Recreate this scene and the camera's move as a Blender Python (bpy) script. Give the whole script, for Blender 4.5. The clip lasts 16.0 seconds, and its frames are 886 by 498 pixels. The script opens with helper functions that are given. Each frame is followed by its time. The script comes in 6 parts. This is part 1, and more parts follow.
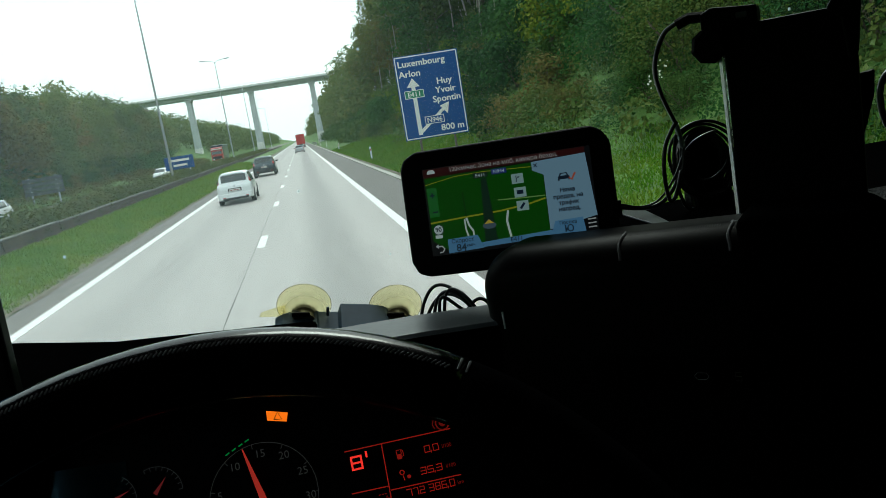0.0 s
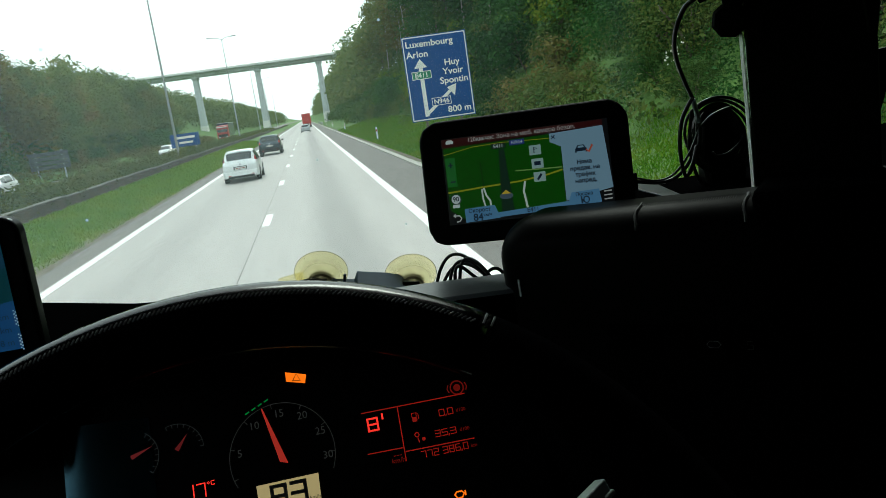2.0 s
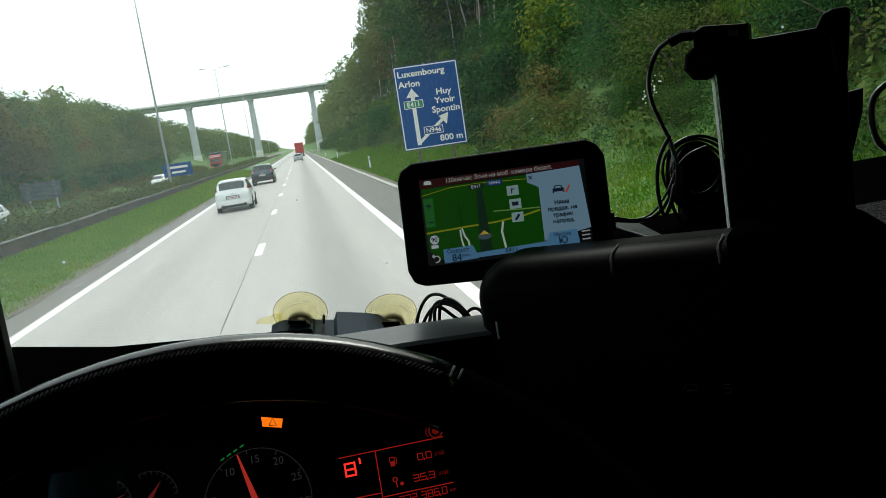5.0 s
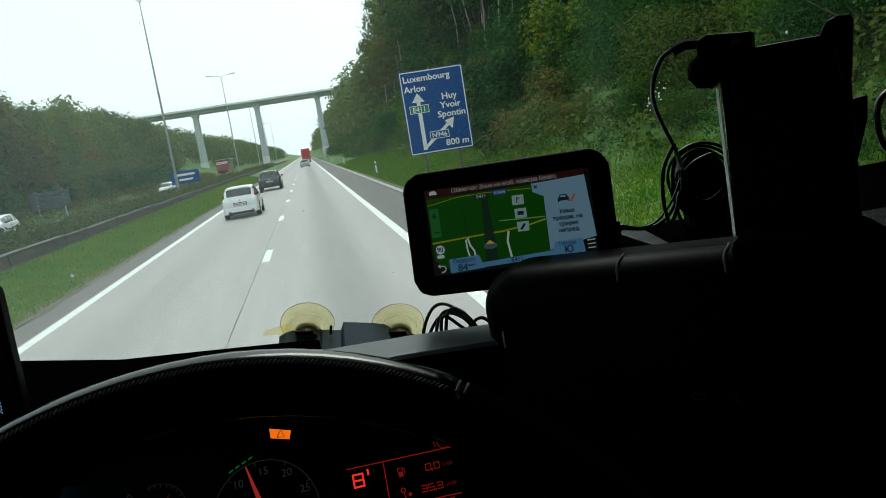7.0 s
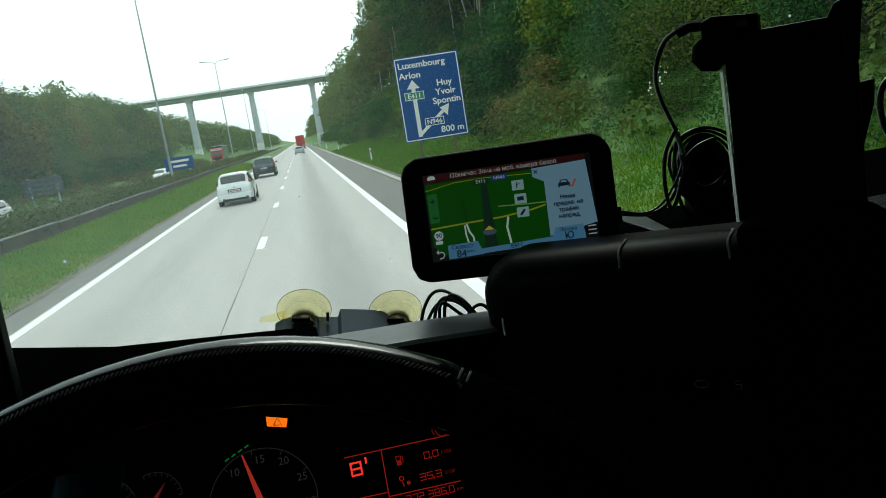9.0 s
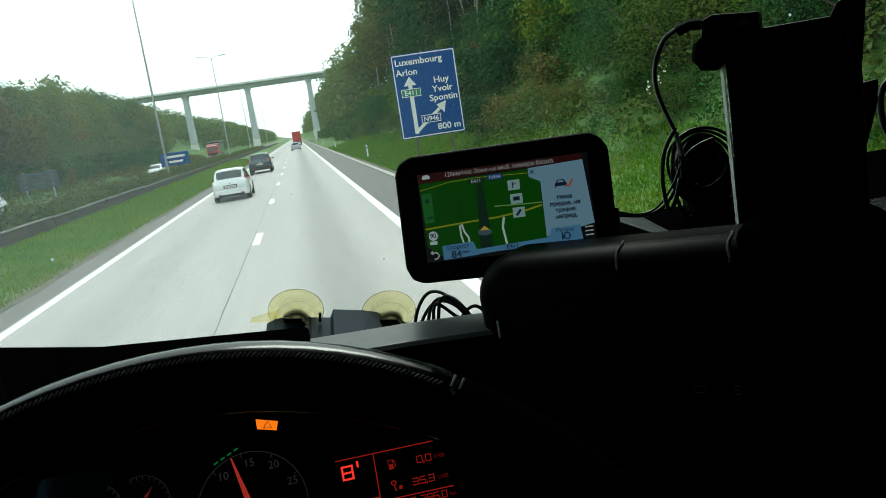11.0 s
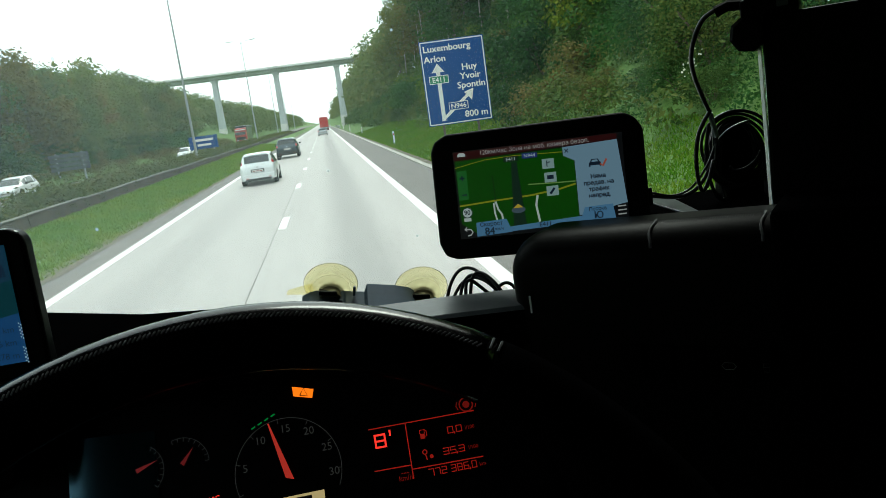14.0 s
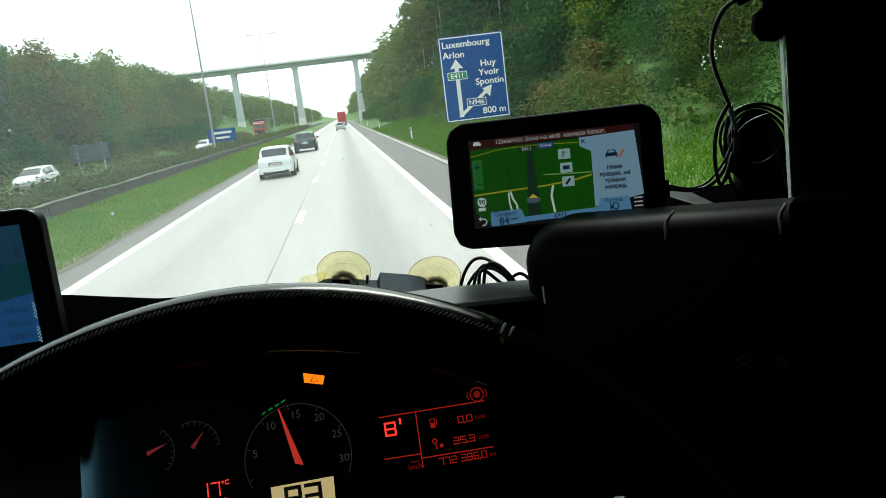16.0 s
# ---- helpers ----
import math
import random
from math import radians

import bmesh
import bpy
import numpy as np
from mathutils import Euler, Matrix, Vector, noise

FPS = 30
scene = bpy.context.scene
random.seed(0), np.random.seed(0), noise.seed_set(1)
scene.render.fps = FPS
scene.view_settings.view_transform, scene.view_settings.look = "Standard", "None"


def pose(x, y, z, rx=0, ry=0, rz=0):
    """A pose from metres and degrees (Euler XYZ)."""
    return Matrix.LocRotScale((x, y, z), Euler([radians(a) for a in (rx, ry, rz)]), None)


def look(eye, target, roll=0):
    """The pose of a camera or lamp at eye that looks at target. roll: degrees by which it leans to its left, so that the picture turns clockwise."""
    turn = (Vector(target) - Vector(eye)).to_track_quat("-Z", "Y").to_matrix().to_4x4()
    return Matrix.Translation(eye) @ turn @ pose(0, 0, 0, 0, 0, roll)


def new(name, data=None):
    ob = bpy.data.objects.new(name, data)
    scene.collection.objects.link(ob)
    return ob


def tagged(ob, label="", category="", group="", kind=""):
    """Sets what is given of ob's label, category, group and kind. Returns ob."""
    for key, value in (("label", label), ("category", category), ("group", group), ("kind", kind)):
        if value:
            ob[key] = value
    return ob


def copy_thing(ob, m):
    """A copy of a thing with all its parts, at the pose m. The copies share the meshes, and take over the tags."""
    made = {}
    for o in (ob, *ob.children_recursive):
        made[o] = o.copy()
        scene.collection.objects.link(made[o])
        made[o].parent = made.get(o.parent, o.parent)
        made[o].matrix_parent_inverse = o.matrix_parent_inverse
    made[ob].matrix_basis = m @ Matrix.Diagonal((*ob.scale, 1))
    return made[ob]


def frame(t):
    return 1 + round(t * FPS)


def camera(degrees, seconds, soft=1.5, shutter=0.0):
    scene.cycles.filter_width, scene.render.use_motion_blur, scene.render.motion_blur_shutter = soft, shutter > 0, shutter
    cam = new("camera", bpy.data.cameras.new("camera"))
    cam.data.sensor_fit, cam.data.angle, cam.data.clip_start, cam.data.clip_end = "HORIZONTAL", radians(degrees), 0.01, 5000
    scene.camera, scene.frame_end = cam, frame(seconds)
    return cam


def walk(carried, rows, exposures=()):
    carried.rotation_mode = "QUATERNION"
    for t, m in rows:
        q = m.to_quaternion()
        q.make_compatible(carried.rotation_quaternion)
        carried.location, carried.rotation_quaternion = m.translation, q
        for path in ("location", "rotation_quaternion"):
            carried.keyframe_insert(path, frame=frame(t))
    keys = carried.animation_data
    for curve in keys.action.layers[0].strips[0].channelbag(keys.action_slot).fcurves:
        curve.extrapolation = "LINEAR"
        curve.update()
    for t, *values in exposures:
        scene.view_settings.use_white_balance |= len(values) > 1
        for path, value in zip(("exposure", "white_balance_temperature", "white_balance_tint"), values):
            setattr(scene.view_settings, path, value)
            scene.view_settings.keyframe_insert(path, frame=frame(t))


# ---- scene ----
cam = camera(58.9, 16.0, soft=0.8)
PATH = [
    (0, (0.117, 0.093, 2.478), (0.421, 2.042, 2.148), -9.3),
    (0.5, (0.111, 0.091, 2.475), (0.395, 2.039, 2.123), -8.6),
    (1, (0.115, 0.087, 2.485), (0.404, 2.039, 2.159), -8.7),
    (1.5, (0.109, 0.093, 2.484), (0.417, 2.039, 2.143), -8.3),
    (2, (0.102, 0.082, 2.47), (0.388, 2.026, 2.098), -8.3),
    (2.5, (0.11, 0.078, 2.47), (0.438, 2.013, 2.087), -8.9),
    (3, (0.115, 0.086, 2.466), (0.439, 2.02, 2.069), -9.7),
    (3.5, (0.118, 0.082, 2.475), (0.464, 2.02, 2.122), -9.3),
    (4, (0.12, 0.077, 2.474), (0.45, 2.021, 2.141), -9.4),
    (4.5, (0.117, 0.08, 2.482), (0.435, 2.031, 2.178), -9.1),
    (4.7, (0.117, 0.084, 2.479), (0.438, 2.034, 2.171), -8.7),
    (6.8, (0.119, 0.082, 2.483), (0.413, 2.04, 2.202), -8.6),
    (7, (0.119, 0.083, 2.484), (0.418, 2.038, 2.192), -9.2),
    (7.5, (0.112, 0.083, 2.477), (0.39, 2.039, 2.17), -9.0),
    (8, (0.116, 0.082, 2.492), (0.436, 2.037, 2.215), -8.3),
    (8.5, (0.108, 0.088, 2.482), (0.39, 2.045, 2.176), -8.0),
    (9, (0.117, 0.093, 2.482), (0.423, 2.042, 2.156), -9.1),
    (9.2, (0.113, 0.092, 2.482), (0.421, 2.041, 2.158), -9.1),
    (11.3, (0.121, 0.105, 2.483), (0.44, 2.051, 2.148), -8.5),
    (11.5, (0.117, 0.097, 2.487), (0.424, 2.048, 2.173), -7.7),
    (12, (0.117, 0.1, 2.481), (0.41, 2.05, 2.147), -7.0),
    (12.5, (0.109, 0.101, 2.473), (0.399, 2.049, 2.124), -7.2),
    (13, (0.126, 0.102, 2.476), (0.436, 2.041, 2.097), -8.2),
    (13.5, (0.111, 0.089, 2.481), (0.365, 2.045, 2.15), -7.8),
    (14, (0.109, 0.092, 2.476), (0.358, 2.044, 2.12), -7.9),
    (14.5, (0.118, 0.092, 2.486), (0.405, 2.045, 2.165), -7.6),
    (14.7, (0.1, 0.084, 2.492), (0.422, 2.04, 2.228), -6.6),
    (14.9, (0.087, 0.097, 2.468), (0.343, 2.04, 2.066), -10.0),
    (15, (0.107, 0.102, 2.465), (0.31, 2.049, 2.053), -8.4),
    (15.5, (0.1, 0.089, 2.47), (0.291, 2.049, 2.126), -6.5),
    (16, (0.11, 0.094, 2.469), (0.319, 2.05, 2.109), -7.1),
]
walk(cam, [(t, look(eye, target, roll)) for t, eye, target, roll in PATH],
     [(t, stops, warm, tint) for t, stops, warm, tint in ((0, 0.04, 5980, -8), (1.5, 0.04, 5980, -9), (2.5, 0.48, 6200, -5), (3, 0.64, 6240, -3), (3.5, 0.48, 6340, -1), (4.7, 0.26, 6290, -1), (7, -0.14, 6070, -5), (8.5, -0.02, 6060, -8), (9.2, 0.09, 6020, -10), (11.5, 0.24, 6070, -10), (13, 0.36, 6120, -8), (14.5, 0.40, 6160, -6), (16, 0.62, 6210, -5))])

# ---------------------------------------------------------------- world, sun
world = bpy.data.worlds.new("overcast_sky")
scene.world = world
world.use_nodes = True
wn, wl = world.node_tree.nodes, world.node_tree.links
wn.clear()
sky = wn.new("ShaderNodeTexSky")
sky.sky_type = "NISHITA"
sky.sun_disc = False
sky.sun_elevation, sky.sun_rotation = radians(48), radians(20)
sky.air_density, sky.dust_density, sky.ozone_density = 1.0, 6.0, 1.0
grey = wn.new("ShaderNodeMix")
grey.data_type = "RGBA"
grey.inputs[0].default_value = 0.8
grey.inputs[7].default_value = (11.0, 11.3, 11.6, 1)
wl.new(sky.outputs[0], grey.inputs[6])
bg = wn.new("ShaderNodeBackground")
bg.inputs[1].default_value = 0.13
wl.new(grey.outputs[2], bg.inputs[0])
wo = wn.new("ShaderNodeOutputWorld")
wl.new(bg.outputs[0], wo.inputs[0])

sun_data = bpy.data.lights.new("sun", "SUN")
sun_data.energy, sun_data.angle, sun_data.color = 1.35, radians(22), (1.0, 0.96, 0.9)
sun = new("sun", sun_data)
sun.matrix_world = look((0, 0, 60), (-12, -45, 0))


# ---------------------------------------------------------------- materials
def mat(name, color, rough=0.6, metal=0.0, var=0.15, scale=8.0, bump=0.0, bscale=60.0, coat=0.0, emit=0.0, space="Object", stretch=(1, 1, 1), island=0.0, spec=0.5):
    """A procedural surface: colour that varies at two scales, with fine relief."""
    m = bpy.data.materials.new(name)
    m.use_nodes = True
    nt = m.node_tree
    b = nt.nodes["Principled BSDF"]
    b.inputs["Roughness"].default_value = rough
    b.inputs["Metallic"].default_value = metal
    b.inputs["Coat Weight"].default_value = coat
    b.inputs["Specular IOR Level"].default_value = spec
    b.inputs["Base Color"].default_value = (*color, 1)
    tc = nt.nodes.new("ShaderNodeTexCoord")
    mp = nt.nodes.new("ShaderNodeMapping")
    mp.inputs["Scale"].default_value = stretch
    nt.links.new(tc.outputs[space], mp.inputs[0])
    if var > 0:
        n1, n2 = nt.nodes.new("ShaderNodeTexNoise"), nt.nodes.new("ShaderNodeTexNoise")
        n1.inputs["Scale"].default_value, n2.inputs["Scale"].default_value = scale, scale * 7.3
        n1.inputs["Detail"].default_value = n2.inputs["Detail"].default_value = 4
        add = nt.nodes.new("ShaderNodeMath")
        add.operation = "ADD"
        for n, k in ((n1, 0), (n2, 1)):
            nt.links.new(mp.outputs[0], n.inputs["Vector"])
            nt.links.new(n.outputs["Fac"], add.inputs[k])
        last = add.outputs[0]
        if island > 0:
            geo = nt.nodes.new("ShaderNodeNewGeometry")
            mad = nt.nodes.new("ShaderNodeMath")
            mad.operation = "MULTIPLY_ADD"
            mad.inputs[1].default_value = island
            nt.links.new(geo.outputs["Random Per Island"], mad.inputs[0])
            nt.links.new(last, mad.inputs[2])
            last = mad.outputs[0]
        mr = nt.nodes.new("ShaderNodeMapRange")
        mr.inputs[1].default_value, mr.inputs[2].default_value = 0.6, 1.4 + island
        mr.inputs[3].default_value, mr.inputs[4].default_value = 1 - var, 1 + var
        nt.links.new(last, mr.inputs[0])
        vm = nt.nodes.new("ShaderNodeVectorMath")
        vm.operation = "SCALE"
        vm.inputs[0].default_value = color
        nt.links.new(mr.outputs[0], vm.inputs["Scale"])
        nt.links.new(vm.outputs[0], b.inputs["Base Color"])
    if bump > 0:
        bn = nt.nodes.new("ShaderNodeTexNoise")
        bn.inputs["Scale"].default_value, bn.inputs["Detail"].default_value = bscale, 5
        bp = nt.nodes.new("ShaderNodeBump")
        bp.inputs["Strength"].default_value, bp.inputs["Distance"].default_value = bump, 0.02
        nt.links.new(mp.outputs[0], bn.inputs["Vector"])
        nt.links.new(bn.outputs["Fac"], bp.inputs["Height"])
        nt.links.new(bp.outputs[0], b.inputs["Normal"])
    if emit > 0:
        b.inputs["Emission Color"].default_value = (*color, 1)
        b.inputs["Emission Strength"].default_value = emit
    return m


def leaf_mat(name, a, b_col, c):
    """Leaves whose hue differs from leaf to leaf, a little light passing through them."""
    m = bpy.data.materials.new(name)
    m.use_nodes = True
    nt = m.node_tree
    b = nt.nodes["Principled BSDF"]
    b.inputs["Roughness"].default_value = 0.6
    b.inputs["Specular IOR Level"].default_value = 0.05
    geo, obi = nt.nodes.new("ShaderNodeNewGeometry"), nt.nodes.new("ShaderNodeObjectInfo")
    tc, n1 = nt.nodes.new("ShaderNodeTexCoord"), nt.nodes.new("ShaderNodeTexNoise")
    n1.inputs["Scale"].default_value = 0.55
    nt.links.new(tc.outputs["Object"], n1.inputs["Vector"])
    s1 = nt.nodes.new("ShaderNodeMath")
    s1.operation = "MULTIPLY_ADD"
    s1.inputs[1].default_value = 0.35
    nt.links.new(geo.outputs["Random Per Island"], s1.inputs[0])
    nt.links.new(n1.outputs["Fac"], s1.inputs[2])
    s2 = nt.nodes.new("ShaderNodeMath")
    s2.operation = "MULTIPLY_ADD"
    s2.inputs[1].default_value = 0.55
    nt.links.new(obi.outputs["Random"], s2.inputs[0])
    nt.links.new(s1.outputs[0], s2.inputs[2])
    mr = nt.nodes.new("ShaderNodeMapRange")
    mr.inputs[1].default_value, mr.inputs[2].default_value = 0.4, 1.35
    nt.links.new(s2.outputs[0], mr.inputs[0])
    ramp = nt.nodes.new("ShaderNodeValToRGB")
    ramp.color_ramp.elements[0].color = (*a, 1)
    ramp.color_ramp.elements[1].color = (*c, 1)
    e = ramp.color_ramp.elements.new(0.5)
    e.color = (*b_col, 1)
    nt.links.new(mr.outputs[0], ramp.inputs[0])
    nt.links.new(ramp.outputs[0], b.inputs["Base Color"])
    tr, mx = nt.nodes.new("ShaderNodeBsdfTranslucent"), nt.nodes.new("ShaderNodeMixShader")
    nt.links.new(ramp.outputs[0], tr.inputs[0])
    mx.inputs[0].default_value = 0.3
    out = nt.nodes["Material Output"]
    nt.links.new(b.outputs[0], mx.inputs[1])
    nt.links.new(tr.outputs[0], mx.inputs[2])
    nt.links.new(mx.outputs[0], out.inputs[0])
    return m


def glow(name, color, strength=1.0):
    m = mat(name, color, rough=0.4, var=0, emit=strength)
    m.node_tree.nodes["Principled BSDF"].inputs["Base Color"].default_value = (0.01, 0.01, 0.01, 1)
    return m


def concrete_lane(name, worn):
    """Brushed, tyre-worn concrete: pale, with long streaks, a darker oil band along the middle of the lane, fine grit."""
    m = mat(name, (0.338, 0.306, 0.296), rough=0.58, var=0.13, scale=0.6, bump=0.2, bscale=45, stretch=(1.2, 0.09, 1))
    nt = m.node_tree
    b = nt.nodes["Principled BSDF"]
    src = b.inputs["Base Color"].links[0].from_socket
    tc, sep = nt.nodes.new("ShaderNodeTexCoord"), nt.nodes.new("ShaderNodeSeparateXYZ")
    nt.links.new(tc.outputs["Object"], sep.inputs[0])
    ab = nt.nodes.new("ShaderNodeMath")
    ab.operation = "ABSOLUTE"
    nt.links.new(sep.outputs[0], ab.inputs[0])
    mr = nt.nodes.new("ShaderNodeMapRange")
    mr.interpolation_type = "SMOOTHSTEP"
    mr.inputs[1].default_value, mr.inputs[2].default_value = 0.1, 0.95
    mr.inputs[3].default_value, mr.inputs[4].default_value = worn, 1.05
    nt.links.new(ab.outputs[0], mr.inputs[0])
    vm = nt.nodes.new("ShaderNodeVectorMath")
    vm.operation = "SCALE"
    nt.links.new(src, vm.inputs[0])
    nt.links.new(mr.outputs[0], vm.inputs["Scale"])
    nt.links.new(vm.outputs[0], b.inputs["Base Color"])
    return m


def windscreen_glass():
    """Clear glass with a thin film of road dust, dried specks and painted haze at the left."""
    m = bpy.data.materials.new("dusty_hazed_windscreen")
    m.use_nodes = True
    nt = m.node_tree
    nt.nodes.clear()
    out = nt.nodes.new("ShaderNodeOutputMaterial")
    tr, gl, df = nt.nodes.new("ShaderNodeBsdfTransparent"), nt.nodes.new("ShaderNodeBsdfGlossy"), nt.nodes.new("ShaderNodeBsdfTranslucent")
    tr.inputs[0].default_value = (0.97, 0.985, 0.975, 1)
    gl.inputs["Roughness"].default_value = 0.02
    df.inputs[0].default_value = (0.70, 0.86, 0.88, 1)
    fr = nt.nodes.new("ShaderNodeFresnel")
    fr.inputs[0].default_value = 1.25
    mx1, mx2 = nt.nodes.new("ShaderNodeMixShader"), nt.nodes.new("ShaderNodeMixShader")
    tc = nt.nodes.new("ShaderNodeTexCoord")
    n1, vo = nt.nodes.new("ShaderNodeTexNoise"), nt.nodes.new("ShaderNodeTexVoronoi")
    n1.inputs["Scale"].default_value, n1.inputs["Detail"].default_value = 7, 4
    vo.inputs["Scale"].default_value = 26
    nt.links.new(tc.outputs["Object"], n1.inputs["Vector"])
    nt.links.new(tc.outputs["Object"], vo.inputs["Vector"])
    film = nt.nodes.new("ShaderNodeMapRange")
    film.inputs[1].default_value, film.inputs[2].default_value = 0.35, 0.75
    film.inputs[3].default_value, film.inputs[4].default_value = 0.0, 0.0025
    nt.links.new(n1.outputs["Fac"], film.inputs[0])
    # distant haze painted on the pane: a pale veil, densest at the left
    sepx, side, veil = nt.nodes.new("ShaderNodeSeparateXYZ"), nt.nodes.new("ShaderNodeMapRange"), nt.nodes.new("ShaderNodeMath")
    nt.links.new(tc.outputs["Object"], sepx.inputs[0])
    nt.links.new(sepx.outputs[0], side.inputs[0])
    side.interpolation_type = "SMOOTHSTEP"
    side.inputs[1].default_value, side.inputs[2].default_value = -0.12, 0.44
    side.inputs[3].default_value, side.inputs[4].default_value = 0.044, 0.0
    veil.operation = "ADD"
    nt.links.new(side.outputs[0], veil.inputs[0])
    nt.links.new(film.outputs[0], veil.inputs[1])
    # a faint pale upright band around x = 0.43
    off, sq, pale_band, both = (nt.nodes.new("ShaderNodeMath"), nt.nodes.new("ShaderNodeMath"), nt.nodes.new("ShaderNodeMapRange"), nt.nodes.new("ShaderNodeMath"))
    off.operation, sq.operation, both.operation = "SUBTRACT", "ABSOLUTE", "ADD"
    off.inputs[1].default_value = 0.43
    nt.links.new(sepx.outputs[0], off.inputs[0])
    nt.links.new(off.outputs[0], sq.inputs[0])
    pale_band.interpolation_type = "SMOOTHSTEP"
    pale_band.inputs[1].default_value, pale_band.inputs[2].default_value = 0.0, 0.035
    pale_band.inputs[3].default_value, pale_band.inputs[4].default_value = 0.005, 0.0
    nt.links.new(sq.outputs[0], pale_band.inputs[0])
    nt.links.new(veil.outputs[0], both.inputs[0])
    nt.links.new(pale_band.outputs[0], both.inputs[1])
    veil = both
    speck = nt.nodes.new("ShaderNodeMapRange")
    speck.inputs[1].default_value, speck.inputs[2].default_value = 0.03, 0.05
    speck.inputs[3].default_value, speck.inputs[4].default_value = 0.6, 0.0
    nt.links.new(vo.outputs["Distance"], speck.inputs[0])
    some = nt.nodes.new("ShaderNodeMath")
    some.operation = "GREATER_THAN"
    some.inputs[1].default_value = 0.72
    sepc = nt.nodes.new("ShaderNodeSeparateColor")
    nt.links.new(vo.outputs["Color"], sepc.inputs[0])
    nt.links.new(sepc.outputs[0], some.inputs[0])
    mul, add = nt.nodes.new("ShaderNodeMath"), nt.nodes.new("ShaderNodeMath")
    mul.operation, add.operation = "MULTIPLY", "ADD"
    nt.links.new(speck.outputs[0], mul.inputs[0])
    nt.links.new(some.outputs[0], mul.inputs[1])
    nt.links.new(mul.outputs[0], add.inputs[0])
    nt.links.new(veil.outputs[0], add.inputs[1])
    nt.links.new(fr.outputs[0], mx1.inputs[0])
    nt.links.new(tr.outputs[0], mx1.inputs[1])
    nt.links.new(gl.outputs[0], mx1.inputs[2])
    nt.links.new(add.outputs[0], mx2.inputs[0])
    nt.links.new(mx1.outputs[0], mx2.inputs[1])
    nt.links.new(df.outputs[0], mx2.inputs[2])
    nt.links.new(mx2.outputs[0], out.inputs[0])
    return m


M_LANE = concrete_lane("lane_concrete", 0.68)
M_LANE2 = concrete_lane("fast_lane_concrete", 0.90)
M_ASPH = mat("asphalt", (0.10, 0.10, 0.098), rough=0.85, var=0.22, scale=0.6, bump=0.4, bscale=70, stretch=(1, 0.15, 1))
M_SHOULDER = mat("shoulder_asphalt", (0.15, 0.135, 0.128), rough=0.85, var=0.25, scale=0.7, bump=0.4, bscale=70, stretch=(1, 0.12, 1))
M_SOIL = mat("dry_verge_edge", (0.12, 0.102, 0.072), rough=0.95, var=0.4, scale=1.2, bump=0.6, bscale=20)
M_LINE = mat("road_paint", (0.78, 0.78, 0.76), rough=0.6, var=0.1, scale=3, bump=0.15, bscale=80)
M_KERB = mat("kerb_concrete", (0.42, 0.40, 0.36), rough=0.85, var=0.2, scale=1.5, bump=0.3)
M_GRASSG = mat("verge_grass", (0.070, 0.140, 0.016), rough=0.9, var=0.55, scale=0.45, bump=0.9, bscale=9)
M_BLADE = leaf_mat("grass_blades", (0.066, 0.155, 0.010), (0.135, 0.245, 0.018), (0.25, 0.28, 0.04))
M_BLADE2 = leaf_mat("bank_grass_blades", (0.045, 0.135, 0.008), (0.092, 0.215, 0.013), (0.185, 0.245, 0.026))
M_LEAF = leaf_mat("green_leaves", (0.016, 0.052, 0.014), (0.037, 0.106, 0.023), (0.082, 0.16, 0.034))
M_LEAF2 = leaf_mat("olive_leaves", (0.036, 0.066, 0.018), (0.09, 0.135, 0.032), (0.20, 0.19, 0.055))
M_LEAF4 = leaf_mat("dull_olive_leaves", (0.026, 0.060, 0.015), (0.058, 0.115, 0.025), (0.135, 0.16, 0.036))
M_LEAF3 = leaf_mat("autumn_leaves", (0.07, 0.09, 0.024), (0.16, 0.145, 0.042), (0.25, 0.175, 0.055))
M_WOOD = leaf_mat("wood_edge_leaves", (0.055, 0.092, 0.034), (0.128, 0.175, 0.058), (0.25, 0.245, 0.09))
M_WOOD2 = leaf_mat("wood_green_leaves", (0.042, 0.080, 0.026), (0.10, 0.16, 0.044), (0.19, 0.23, 0.065))
M_LIME = leaf_mat("yellow_green_leaves", (0.05, 0.11, 0.010), (0.12, 0.20, 0.018), (0.24, 0.25, 0.03))
M_BARK = mat("bark", (0.13, 0.105, 0.08), rough=0.9, var=0.35, scale=3, bump=0.6, bscale=14)
M_BIRCH = mat("pale_bark", (0.33, 0.30, 0.24), rough=0.8, var=0.35, scale=2, bump=0.4, bscale=10, stretch=(1, 1, 3))
M_BRIDGE = mat("bridge_concrete", (0.54, 0.57, 0.58), rough=0.85, var=0.22, scale=0.25, bump=0.2, bscale=3, stretch=(1, 1, 0.4))
M_BRIDGEW = mat("painted_concrete", (0.78, 0.76, 0.73), rough=0.8, var=0.15, scale=0.6, bump=0.15, bscale=4)
M_BARRIER = mat("mossy_concrete", (0.052, 0.036, 0.021), rough=0.9, var=0.6, scale=0.9, bump=0.6, bscale=12)
M_LICHEN = mat("lichen_grey_coping", (0.17, 0.16, 0.13), rough=0.9, var=0.45, scale=2.5, bump=0.5, bscale=14)
M_HEDGE = leaf_mat("hedge_leaves", (0.026, 0.045, 0.008), (0.06, 0.085, 0.014), (0.14, 0.12, 0.028))
M_GALV = mat("galvanised_steel", (0.48, 0.49, 0.50), rough=0.45, metal=0.7, var=0.12, scale=2)
M_SIGNBLUE = mat("sign_blue", (0.004, 0.065, 0.27), rough=0.5, var=0.08, scale=1.2, spec=0.2)
